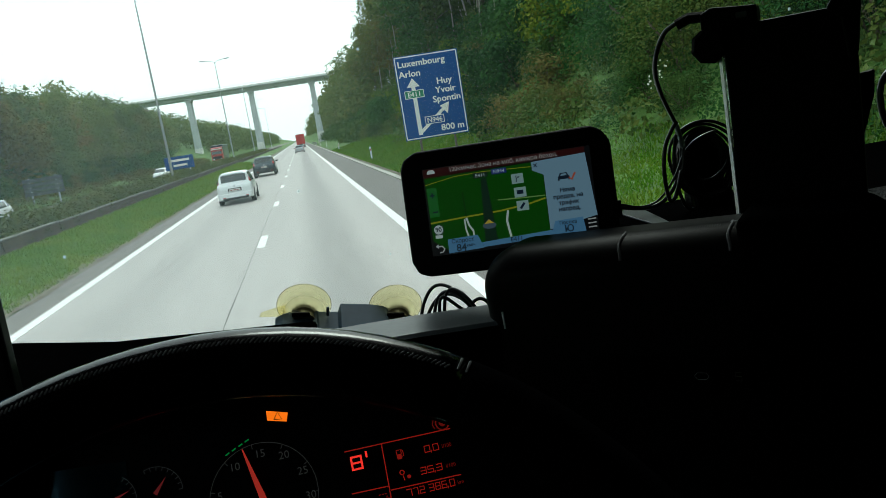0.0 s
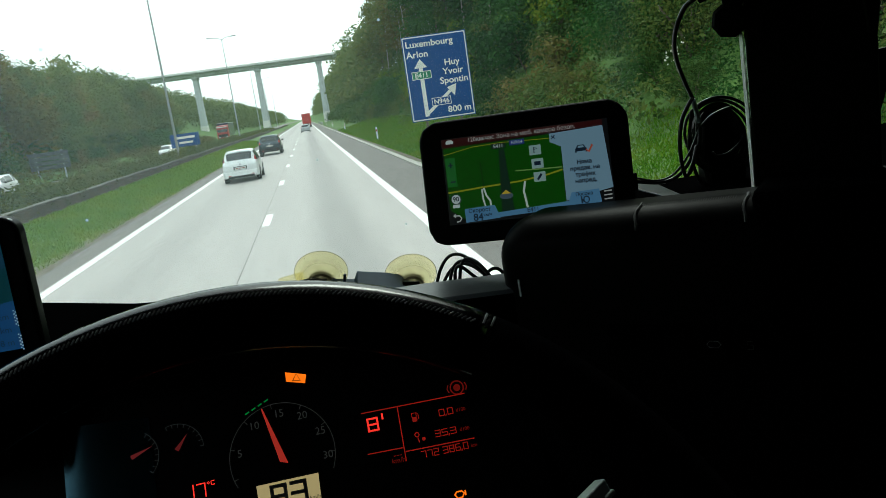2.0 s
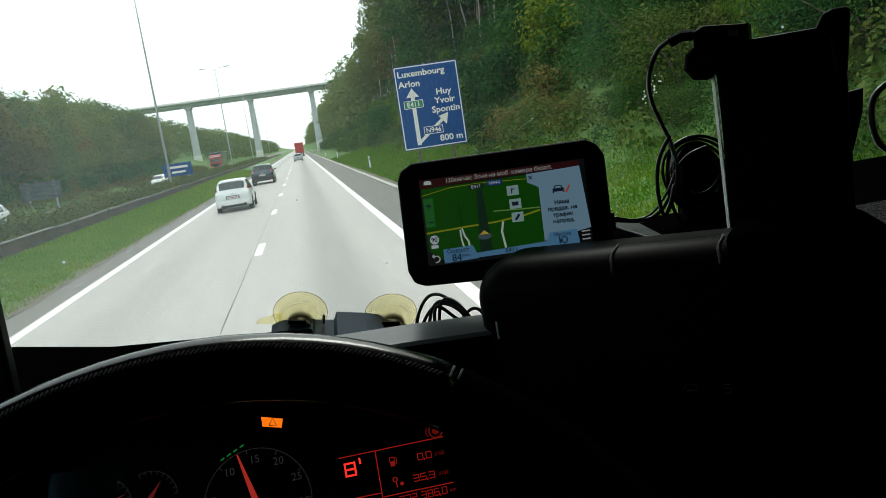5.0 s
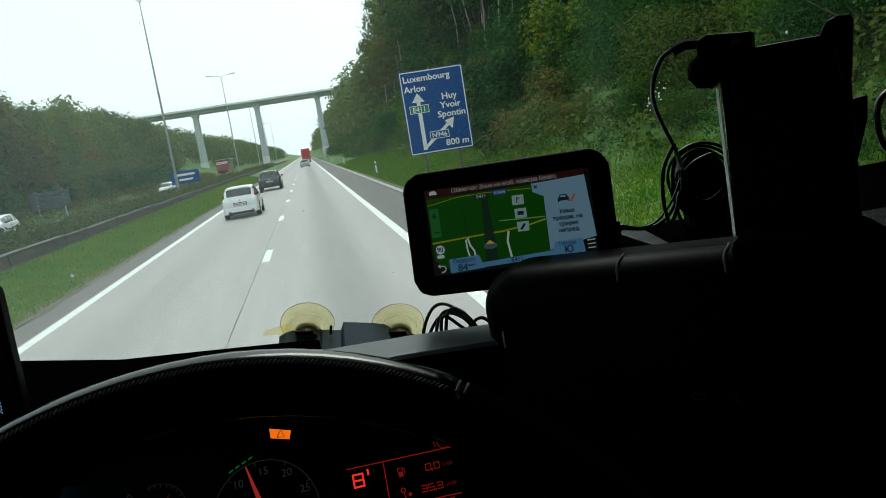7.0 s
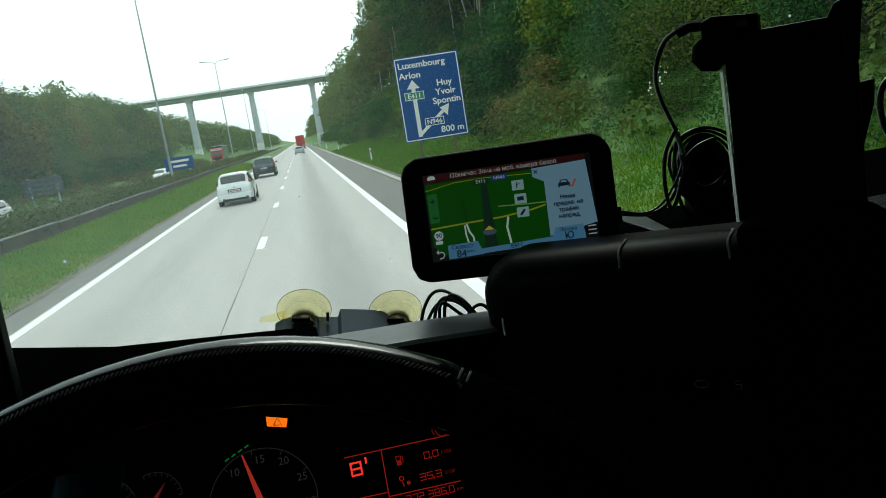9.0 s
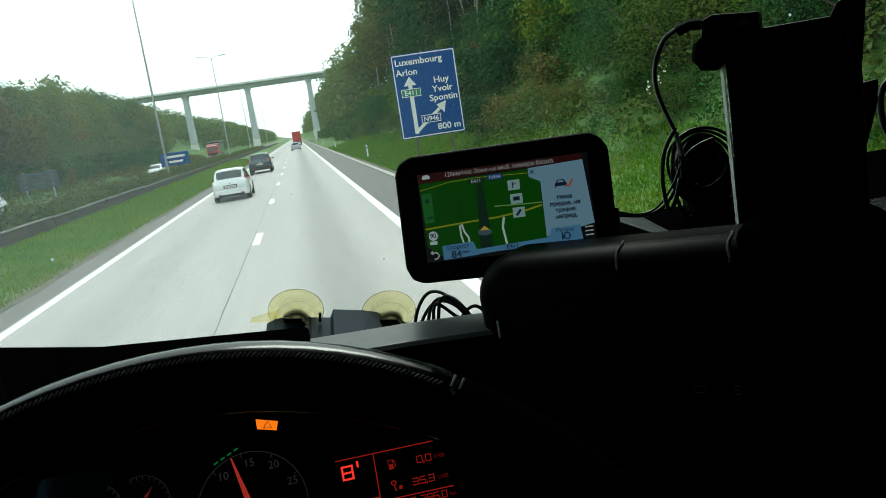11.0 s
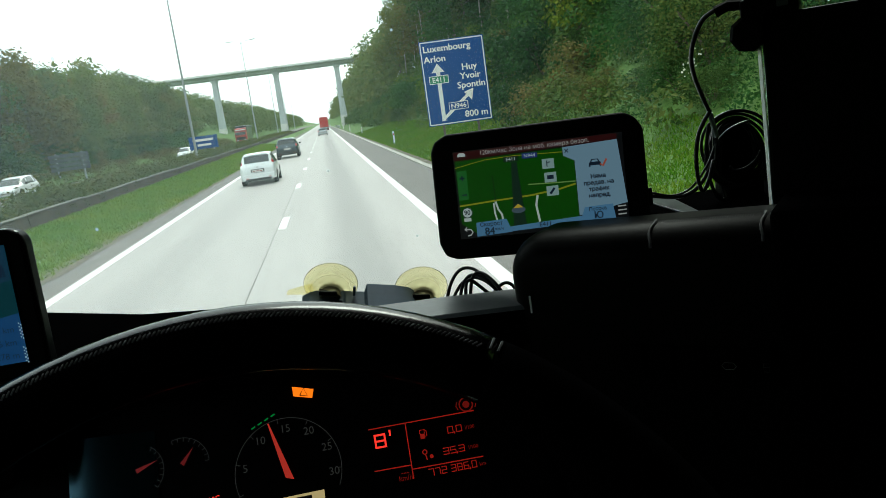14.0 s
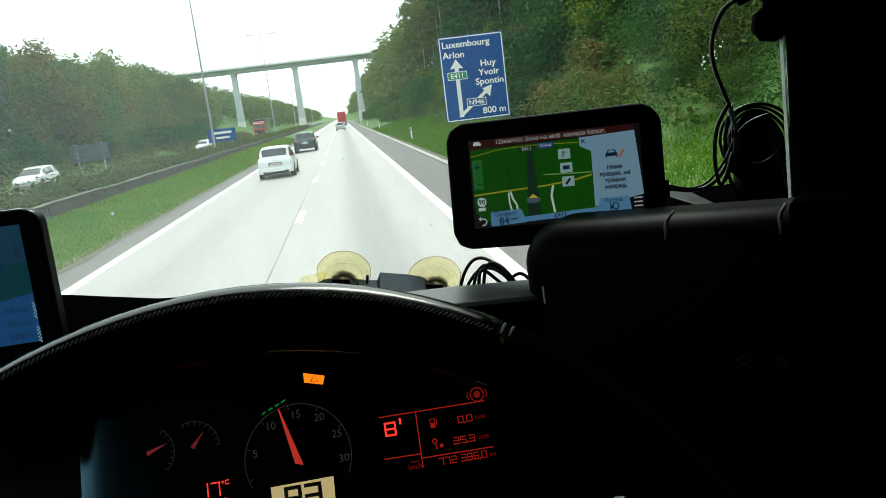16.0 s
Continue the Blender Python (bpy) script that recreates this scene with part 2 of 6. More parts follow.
M_SIGNWHITE = mat("sign_white", (0.82, 0.83, 0.83), rough=0.5, var=0.05, scale=2)
M_SIGNGREEN = mat("sign_green", (0.02, 0.22, 0.12), rough=0.45, var=0.05)
M_TYRE = mat("tyre_rubber", (0.015, 0.015, 0.016), rough=0.85, var=0.2, scale=10, bump=0.3)
M_RIM = mat("alloy_rim", (0.45, 0.46, 0.47), rough=0.3, metal=0.9, var=0.1)
M_CARGLASS = mat("tinted_glass", (0.015, 0.02, 0.022), rough=0.06, var=0.0, spec=0.8)
M_CARDARK = mat("dark_blue_paint", (0.035, 0.05, 0.065), rough=0.28, metal=0.4, var=0.05, coat=0.8)
M_CARWHITE = mat("white_paint", (0.82, 0.83, 0.84), rough=0.3, var=0.04, coat=0.6)
M_CARSILVER = mat("silver_paint", (0.40, 0.42, 0.44), rough=0.3, metal=0.5, var=0.05, coat=0.6)
M_TRUCKRED = mat("red_paint", (0.45, 0.03, 0.025), rough=0.4, var=0.12, scale=1.5)
M_TARP = mat("trailer_tarpaulin", (0.36, 0.05, 0.05), rough=0.55, var=0.15, scale=0.8, bump=0.2, bscale=3)
M_BLACKTRIM = mat("black_trim", (0.02, 0.02, 0.021), rough=0.6, var=0.15)
M_TAIL = mat("tail_lamp_red", (0.45, 0.015, 0.012), rough=0.2, var=0.1, coat=0.6)
M_PLATE = mat("number_plate", (0.75, 0.75, 0.72), rough=0.5, var=0.03)
M_BAR = mat("plate_bars", (0.25, 0.03, 0.03), rough=0.5, var=0.05)
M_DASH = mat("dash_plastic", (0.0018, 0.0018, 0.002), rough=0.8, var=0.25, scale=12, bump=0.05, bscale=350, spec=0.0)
M_DASHG = mat("grey_gloss_plastic", (0.06, 0.068, 0.076), rough=0.3, var=0.25, scale=9, bump=0.015, bscale=300, spec=0.22)
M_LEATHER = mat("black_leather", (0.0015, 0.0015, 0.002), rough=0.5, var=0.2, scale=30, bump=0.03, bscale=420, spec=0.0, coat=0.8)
M_LEATHER.node_tree.nodes["Principled BSDF"].inputs["Coat Roughness"].default_value = 0.16
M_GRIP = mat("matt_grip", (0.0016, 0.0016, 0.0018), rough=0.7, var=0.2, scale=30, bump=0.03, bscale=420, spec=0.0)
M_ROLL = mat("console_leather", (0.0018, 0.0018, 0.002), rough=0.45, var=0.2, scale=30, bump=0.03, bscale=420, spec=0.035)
M_THREAD = mat("stitching", (0.07, 0.07, 0.075), rough=0.8, var=0.2)
M_LACE = mat("grey_lacing", (0.04, 0.04, 0.046), rough=0.6, var=0.5, scale=90)
M_CABLE = mat("cable_sheath", (0.006, 0.006, 0.007), rough=0.3, var=0.1)
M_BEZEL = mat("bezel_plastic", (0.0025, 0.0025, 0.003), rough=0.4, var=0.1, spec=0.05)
M_WHITEEDGE = mat("pale_polished_edge", (0.93, 0.95, 0.96), rough=0.42, metal=0.9, var=0.06, scale=40, coat=0.5)
M_METAL = mat("brushed_edge", (0.72, 0.74, 0.76), rough=0.45, metal=0.25, var=0.1, scale=40)
M_TOLL = mat("toll_box_plastic", (0.046, 0.077, 0.115), rough=0.6, var=0.12, scale=20, bump=0.02, bscale=400, spec=0.12)
M_FABRIC = mat("grey_fabric", (0.05, 0.054, 0.058), rough=0.95, var=0.5, scale=60, bump=0.6, bscale=500)
M_LINING = mat("dark_cab_lining", (0.008, 0.008, 0.009), rough=0.95, var=0.3, scale=20, bump=0.3, bscale=300, spec=0.1)
M_GLASS = windscreen_glass()


def cup_rubber():
    m = mat("yellowed_rubber", (0.75, 0.70, 0.46), rough=0.35, var=0.1, scale=30)
    nt = m.node_tree
    b, out = nt.nodes["Principled BSDF"], nt.nodes["Material Output"]
    tr, t2, mx, mx2 = (nt.nodes.new("ShaderNodeBsdfTranslucent"), nt.nodes.new("ShaderNodeBsdfTransparent"), nt.nodes.new("ShaderNodeMixShader"), nt.nodes.new("ShaderNodeMixShader"))
    tr.inputs[0].default_value = (0.92, 0.88, 0.62, 1)
    t2.inputs[0].default_value = (0.96, 0.93, 0.74, 1)
    mx.inputs[0].default_value = 0.75
    # the rubber thins out towards its lip
    tc, flat, far, thin = (nt.nodes.new("ShaderNodeTexCoord"), nt.nodes.new("ShaderNodeVectorMath"), nt.nodes.new("ShaderNodeVectorMath"), nt.nodes.new("ShaderNodeMapRange"))
    flat.operation, far.operation = "MULTIPLY", "LENGTH"
    flat.inputs[1].default_value = (1, 1, 0)
    nt.links.new(tc.outputs["Object"], flat.inputs[0])
    nt.links.new(flat.outputs[0], far.inputs[0])
    thin.inputs[1].default_value, thin.inputs[2].default_value = 0.007, 0.024
    thin.inputs[3].default_value, thin.inputs[4].default_value = 0.28, 0.92
    nt.links.new(far.outputs["Value"], thin.inputs[0])
    nt.links.new(thin.outputs[0], mx2.inputs[0])
    nt.links.new(b.outputs[0], mx.inputs[1])
    nt.links.new(tr.outputs[0], mx.inputs[2])
    nt.links.new(mx.outputs[0], mx2.inputs[1])
    nt.links.new(t2.outputs[0], mx2.inputs[2])
    nt.links.new(mx2.outputs[0], out.inputs[0])
    return m


M_CUP = cup_rubber()
M_CUPRIM = mat("olive_rubber_lip", (0.16, 0.14, 0.07), rough=0.5, var=0.15, scale=40)


# ---------------------------------------------------------------- builders
def mesh_of(bm, name, smooth=False):
    me = bpy.data.meshes.new(name)
    bm.to_mesh(me)
    bm.free()
    if smooth:
        for p in me.polygons:
            p.use_smooth = True
    return me


def part(name, bm, material, parent=None, label="", smooth=False):
    """Links a bmesh (or a mesh) as one object under its thing."""
    me = bm if isinstance(bm, bpy.types.Mesh) else mesh_of(bm, name, smooth)
    me.materials.clear()
    me.materials.append(material)
    ob = new(name, me)
    if parent:
        ob.parent = parent
    if label:
        tagged(ob, label=label)
    return ob


def thing(name, label, category, group="", kind="", at=None):
    ob = new(name)
    ob.empty_display_size = 0.1
    if at:
        ob.matrix_basis = at
    return tagged(ob, label, category, group, kind)


def box(x0, x1, y0, y1, z0, z1, bevel=0.0, seg=2, bm=None):
    b2 = bmesh.new()
    vs = [b2.verts.new((x, y, z)) for z in (z0, z1) for x, y in ((x0, y0), (x1, y0), (x1, y1), (x0, y1))]
    for f in ((3, 2, 1, 0), (4, 5, 6, 7), (0, 1, 5, 4), (1, 2, 6, 5), (2, 3, 7, 6), (3, 0, 4, 7)):
        b2.faces.new([vs[i] for i in f])
    if bevel > 0:
        bmesh.ops.bevel(b2, geom=b2.edges[:], offset=bevel, segments=seg, profile=0.5, affect="EDGES")
    return merge(bm, b2)


def merge(bm, b2):
    if bm is None:
        return b2
    me = bpy.data.meshes.new("tmp")
    b2.to_mesh(me)
    b2.free()
    bm.from_mesh(me)
    bpy.data.meshes.remove(me)
    return bm


def prism(outline, axis, a, b, bevel=0.0, bm=None, seg=2):
    """An outline (pairs) swept from a to b along axis 'x', 'y' or 'z'."""
    b2 = bmesh.new()
    def at(u, v, w):
        return {"x": (w, u, v), "y": (u, w, v), "z": (u, v, w)}[axis]
    lo = [b2.verts.new(at(u, v, a)) for u, v in outline]
    hi = [b2.verts.new(at(u, v, b)) for u, v in outline]
    n = len(outline)
    b2.faces.new(lo)
    b2.faces.new(hi[::-1])
    for i in range(n):
        j = (i + 1) % n
        b2.faces.new((lo[j], lo[i], hi[i], hi[j]))
    bmesh.ops.recalc_face_normals(b2, faces=b2.faces[:])
    if bevel > 0:
        bmesh.ops.bevel(b2, geom=b2.edges[:], offset=bevel, segments=seg, profile=0.5, affect="EDGES")
    return merge(bm, b2)


def tube(points, r, sides=8, bm=None, closed=False, radii=None):
    """A round tube along points."""
    b2 = bmesh.new()
    P = [Vector(p) for p in points]
    n = len(P)
    rings, up = [], Vector((0.13, 0.21, 0.97))
    for i, p in enumerate(P):
        d = (P[(i + 1) % n] - P[i - 1]) if closed or 0 < i < n - 1 else (P[1] - P[0] if i == 0 else P[-1] - P[-2])
        d.normalize()
        u = d.cross(up)
        if u.length < 0.05:
            u = d.cross(Vector((1, 0, 0)))
        u.normalize()
        v = d.cross(u)
        rr = radii[i] if radii else r
        rings.append([b2.verts.new(p + (u * math.cos(2 * math.pi * k / sides) + v * math.sin(2 * math.pi * k / sides)) * rr) for k in range(sides)])
    for i in range(n if closed else n - 1):
        a, b = rings[i], rings[(i + 1) % n]
        for k in range(sides):
            b2.faces.new((a[k], a[(k + 1) % sides], b[(k + 1) % sides], b[k]))
    if not closed:
        b2.faces.new(rings[0][::-1])
        b2.faces.new(rings[-1])
    bmesh.ops.recalc_face_normals(b2, faces=b2.faces[:])
    return merge(bm, b2)


def ring_loft(rings, bm=None, bevel=0.0):
    b2 = bmesh.new()
    R = [[b2.verts.new(p) for p in ring] for ring in rings]
    for a, b in zip(R, R[1:]):
        for k in range(len(a)):
            j = (k + 1) % len(a)
            b2.faces.new((a[k], a[j], b[j], b[k]))
    b2.faces.new(R[0][::-1])
    b2.faces.new(R[-1])
    bmesh.ops.recalc_face_normals(b2, faces=b2.faces[:])
    if bevel:
        bmesh.ops.bevel(b2, geom=b2.edges[:], offset=bevel, segments=2, profile=0.5, affect="EDGES")
    return merge(bm, b2)


def smooth_path(ctrl, steps=8):
    """Points of a smooth curve through ctrl."""
    C = [Vector(c) for c in ctrl]
    C = [C[0] * 2 - C[1]] + C + [C[-1] * 2 - C[-2]]
    out = []
    for i in range(1, len(C) - 2):
        for k in range(steps):
            t = k / steps
            a, b, c, d = C[i - 1], C[i], C[i + 1], C[i + 2]
            out.append(0.5 * ((2 * b) + (c - a) * t + (2 * a - 5 * b + 4 * c - d) * t * t + (3 * b - a - 3 * c + d) * t ** 3))
    out.append(C[-2])
    return out


def disc(cx, cy, r, z, n=24, bm=None, r_in=0.0, a0=0.0, a1=360.0):
    """A flat ring or disc in a panel's plane."""
    b2 = bmesh.new()
    full = abs(a1 - a0) >= 359.9
    A = [radians(a0 + (a1 - a0) * k / n) for k in range(n if full else n + 1)]
    outer = [b2.verts.new((cx + r * math.cos(a), cy + r * math.sin(a), z)) for a in A]
    if r_in > 0:
        inner = [b2.verts.new((cx + r_in * math.cos(a), cy + r_in * math.sin(a), z)) for a in A]
        for k in range(len(A) if full else len(A) - 1):
            j = (k + 1) % len(A)
            b2.faces.new((outer[k], outer[j], inner[j], inner[k]))
    else:
        b2.faces.new(outer)
    return merge(bm, b2)


def poly(points, z, bm=None, thick=0.0):
    """A flat outline in a panel's plane."""
    b2 = bmesh.new()
    f = b2.faces.new([b2.verts.new((x, y, z)) for x, y in points])
    if f.normal.z < 0:
        f.normal_flip()
    return merge(bm, b2)


def stroke(points, w, z, bm=None):
    """A flat line of width w in a panel's plane."""
    b2 = bmesh.new()
    P = [Vector((*p, 0)) for p in points]
    prev = None
    for i, p in enumerate(P):
        d = (P[min(i + 1, len(P) - 1)] - P[max(i - 1, 0)]).normalized()
        s = Vector((-d.y, d.x, 0)) * w / 2
        cur = (b2.verts.new((p.x + s.x, p.y + s.y, z)), b2.verts.new((p.x - s.x, p.y - s.y, z)))
        if prev:
            b2.faces.new((prev[0], prev[1], cur[1], cur[0]))
        prev = cur
    return merge(bm, b2)


GLYPHS = {}


def glyph(ch):
    """One letter of size 1 as points, faces and its advance; two Cyrillic letters are put together from Latin shapes."""
    if ch in GLYPHS:
        return GLYPHS[ch]

    def raw(text):
        cu = bpy.data.curves.new("lettering", "FONT")
        cu.body, cu.size, cu.resolution_u = text, 1.0, 3
        ob = bpy.data.objects.new("lettering", cu)
        scene.collection.objects.link(ob)
        bpy.context.view_layer.update()
        wide = ob.dimensions.x
        me = bpy.data.meshes.new_from_object(ob.evaluated_get(bpy.context.evaluated_depsgraph_get()))
        bpy.data.objects.remove(ob)
        return [v.co.xy[:] for v in me.vertices], [p.vertices[:] for p in me.polygons], wide

    if ch == "\u043d":
        v, f, w = glyph("H")
        g = ([(x * 0.80, y * 0.72) for x, y in v], f, w * 0.80)
    elif ch == "\u0444":
        v, f, w = glyph("o")
        n, c = len(v), w * 0.62
        bar = [(c - 0.045, -0.2), (c + 0.045, -0.2), (c + 0.045, 0.7), (c - 0.045, 0.7)]
        g = ([(x * 1.24, y) for x, y in v] + bar, list(f) + [(n, n + 1, n + 2, n + 3)], w * 1.24)
    else:
        v, f, _ = raw(ch)
        g = (v, f, raw("I" + ch + "I")[2] - raw("II")[2])
    GLYPHS[ch] = g
    return g


def writing(text, size, x, y, z, align="CENTER", bold=0.0, squeeze=1.0, slant=0.0):
    """Lettering as a flat mesh in a panel's plane."""
    verts, faces, at = [], [], 0.0
    for ch in text:
        if ch == " ":
            at += 0.27
            continue
        v, f, w = glyph(ch)
        n = len(verts)
        verts += [(at + px, py - 0.34, 0) for px, py in v]
        faces += [tuple(i + n for i in p) for p in f]
        at += w
    if bold:
        # heavier strokes: the letters laid over themselves, each copy a hair higher
        q, n, base, fill = bold / size, len(verts), list(verts), list(faces)
        for k, (u, v) in enumerate(((q, 0), (-q, 0), (0, q), (0, -q))):
            verts += [(px + u, py + v, 0.12 * q * (k + 1)) for px, py, _ in base]
            faces += [tuple(i + n * (k + 1) for i in p) for p in fill]
    me = bpy.data.meshes.new("lettering")
    me.from_pydata(verts, [], faces)
    dx = -at / 2 if align == "CENTER" else 0.0
    me.transform(Matrix.Translation((x, y, z)) @ Matrix.Diagonal((squeeze * size, size, size, 1)) @ Matrix.Translation((dx, 0, 0)))
    return me


for letter in "HoLuxembrgAlnyYvitSpN0123456789E4kлh/-cdКмсПЗдбзуцчшпркаетСЮяквоиjq.":
    glyph(letter)
SEGS = {"0": "abcdef", "1": "bc", "2": "abged", "3": "abgcd", "5": "afgcd", "6": "afgedc", "7": "abc", "8": "abcdefg"}


def segment_digit(ch, x, y, w, h, th, z, bm=None):
    """A seven-segment digit as one joined shape."""
    bm = bm or bmesh.new()
    lit, t = set(SEGS[ch]), th / 2
    xs, ys = (x - t, x + t, x + w - t, x + w + t), (y - t, y + t, y + h / 2 - t, y + h / 2 + t, y + h - t, y + h + t)
    cells = {(0, 1): "e", (0, 3): "f", (2, 1): "c", (2, 3): "b", (1, 0): "d", (1, 2): "g", (1, 4): "a",
             (0, 0): "ed", (0, 2): "efg", (0, 4): "fa", (2, 0): "cd", (2, 2): "bcg", (2, 4): "ab"}
    grid = {}
    for (i, j), need in cells.items():
        if lit & set(need):
            keys = ((i, j), (i + 1, j), (i + 1, j + 1), (i, j + 1))
            for k in keys:
                if k not in grid:
                    grid[k] = bm.verts.new((xs[k[0]], ys[k[1]], z))
            vs = [grid[k] for k in keys]
            bm.faces.new(vs)
    return bm


def basis(origin, x_axis, y_axis):
    """The pose of a panel: its right, its up, its face."""
    X = Vector(x_axis).normalized()
    Z = X.cross(Vector(y_axis)).normalized()
    Y = Z.cross(X)
    m = Matrix((X, Y, Z)).transposed().to_4x4()
    m.translation = origin
    return m


# ---------------------------------------------------------------- the ground and the road
PROFILE = [(-1500, 60), (-400, 40), (-120, 24), (-70, 13), (-34, 3.2), (-27, 0.9), (-23.5, 0.2), (-12.9, 0.2), (-12.2, 0.5), (-9.0, 0.42), (-8.0, 0.3),
           (-6.7, -0.01), (-6.0, -0.06), (4.4, -0.06), (4.6, 0.05), (6.5, 0.28), (8.6, 0.72), (11, 2.2), (14, 4.6), (18, 8.2), (22, 11), (30, 15), (45, 19), (120, 24), (400, 40), (1500, 60)]


def ground_z(x, y=0.0):
    for (xa, za), (xb, zb) in zip(PROFILE, PROFILE[1:]):
        if xa <= x <= xb:
            return za + (zb - za) * (x - xa) / (xb - xa)
    return 0.0


def build_ground():
    xs = sorted({p[0] for p in PROFILE} | {-300, -220, -160, -95, -52, -43, -30, 7.9, 8.7, 10.6, 11.8, 14.8, 16.6, 18.3, 23, 26, 35, 60, 85, 160, 220, 300})
    ys = [-120, -40, -15, 0] + [8 + 4 * k for k in range(40)] + [180, 200, 220, 240, 255, 265, 275, 285, 295, 310, 330, 360, 400, 470, 560, 700, 900, 1300, 2000, 3500]
    verts, faces = [], []
    for y in ys:
        for x in xs:
            z = ground_z(x)
            if x > 7 or x < -25:
                z += 0.35 * noise.noise((x * 0.13, y * 0.11, 3.0)) * min(1.0, (abs(x) - 6) / 10)
            verts.append((x, y, z))
    n = len(xs)
    for j in range(len(ys) - 1):
        for i in range(n - 1):
            faces.append((j * n + i, j * n + i + 1, (j + 1) * n + i + 1, (j + 1) * n + i))
    me = bpy.data.meshes.new("ground")
    me.from_pydata(verts, [], faces)
    for p in me.polygons:
        p.use_smooth = True
    ob = part("ground", me, M_GRASSG)
    return tagged(ob, "rough green grass verges and wooded banks beside the motorway", "ground", kind="structure")


build_ground()
Y0, Y1 = -60, 2500


def strip(name, x0, x1, z, material, label, category, y0=Y0, y1=Y1, thick=0.05):
    ob = part(name, box(x0 - (x0 + x1) / 2, x1 - (x0 + x1) / 2, y0, y1, z - thick, z), material)
    ob.location.x = (x0 + x1) / 2
    return tagged(ob, label, category, kind="structure")


strip("road_lane", -1.44, 2.42, 0.0, M_LANE, "pale concrete motorway lane with a dark oil-stained middle", "road")
strip("road_lane", -5.32, -1.454, 0.0, M_LANE2, "pale concrete fast lane with faint streaks", "road")
strip("road_joint", -1.454, -1.44, -0.006, M_SHOULDER, "dark sealed joint between two concrete lanes", "joint", thick=0.03)


def tar_seal():
    """A hand-poured line of tar that wanders along the joint, thick and thin."""
    bm = bmesh.new()
    last = None
    for k in range(900):
        y = -10 + 0.35 * k
        x = -1.447 + 0.02 * noise.noise((0, y * 0.35, 5)) + 0.008 * noise.noise((3, y * 1.7, 0))
        w = 0.0027 * max(0.12, 1 + 1.3 * noise.noise((7, y * 0.6, 2)))
        row = [bm.verts.new((x - w, y, 0.004)), bm.verts.new((x + w, y, 0.004))]
        if last:
            bm.faces.new((last[0], last[1], row[1], row[0]))
        last = row
    return tagged(part("tar_seal", bm, M_ASPH), "thin uneven black tar line sealing the joint between the lanes", "joint", kind="structure")


tar_seal()
strip("hard_shoulder", 2.424, 4.14, -0.004, M_SHOULDER, "grey asphalt hard shoulder beside the slow lane", "road")
strip("edge_strip", -6.05, -5.324, -0.004, M_SHOULDER, "narrow grey asphalt strip beside the fast lane", "road")
strip("opposite_road", -22.8, -13.2, 0.26, M_SHOULDER, "grey carriageway of the opposite direction", "road", thick=0.06)
strip("kerb", 4.14, 4.40, 0.07, M_KERB, "low pale concrete kerb along the hard shoulder", "kerb", thick=0.14)
strip("road_marking", -5.26, -5.04, 0.005, M_LINE, "solid white edge line of the fast lane", "road marking", thick=0.004)
strip("road_marking", 2.16, 2.40, 0.005, M_LINE, "solid white edge line of the slow lane", "road marking", thick=0.004)


def ragged_strip(name, x0, x1, z, amp, material, label):
    """A strip of soil whose two edges wander."""
    bm = bmesh.new()
    last = None
    for k in range(620):
        y = -20 + 0.5 * k
        a = amp * (noise.noise((x0, y * 0.45, 1)) + 0.6 * noise.noise((x0, y * 1.6, 4)))
        b = amp * (noise.noise((x1, y * 0.4, 8)) + 0.6 * noise.noise((x1, y * 1.9, 2)))
        row = [bm.verts.new((x0 + a, y, z)), bm.verts.new((x1 + b, y, z))]
        if last:
            bm.faces.new((last[0], last[1], row[1], row[0]))
        last = row
    return tagged(part(name, bm, material), label, "ground", kind="structure")


ragged_strip("verge_edge", -6.62, -6.02, 0.006, 0.16, M_SOIL, "ragged strip of dry brown soil along the fast lane")
ragged_strip("verge_edge", 4.42, 4.72, 0.075, 0.10, M_SOIL, "strip of dry brown soil behind the kerb")
for k in range(-2, 60):
    y = 20.0 + 12.5 * k
    strip("lane_dash", -1.42, -1.22, 0.005, M_LINE, "white dash between the two lanes", "road marking", y, y + 2.5, 0.004)["group"] = "white dashes between the lanes"


# ---------------------------------------------------------------- foliage
rng = np.random.default_rng(7)


def leaf_mesh(name, blobs, count, size, flat=0.35):
    """Many small diamond leaves on and in lumpy blobs (x, y, z, rx, ry, rz)."""
    B = np.array(blobs, float)
    wgt = B[:, 3] * B[:, 4] * B[:, 5]
    pick = rng.choice(len(B), count, p=wgt ** 0.67 / (wgt ** 0.67).sum())
    d = rng.normal(size=(count, 3))
    d /= np.linalg.norm(d, axis=1)[:, None]
    d[:, 2] = np.where(d[:, 2] < -0.55, -d[:, 2], d[:, 2])
    r = rng.uniform(0.55, 1.0, count) ** 0.6 * (1 + 0.18 * rng.normal(size=count))
    c = B[pick, :3] + d * r[:, None] * B[pick, 3:]
    nrm = d + rng.normal(scale=0.45, size=(count, 3)) + np.array([0, 0, flat])
    nrm /= np.linalg.norm(nrm, axis=1)[:, None]
    a = np.cross(nrm, rng.normal(size=(count, 3)))
    a /= np.linalg.norm(a, axis=1)[:, None]
    b = np.cross(nrm, a)
    s = size * rng.uniform(0.6, 1.35, count)[:, None]
    V = np.empty((count, 4, 3))
    V[:, 0], V[:, 1] = c + a * s, c + b * s * 0.55 + nrm * s * 0.12
    V[:, 2], V[:, 3] = c - a * s, c - b * s * 0.55 + nrm * s * 0.12
    me = bpy.data.meshes.new(name)
    me.from_pydata(V.reshape(-1, 3).tolist(), [], np.arange(count * 4).reshape(-1, 4).tolist())
    return me


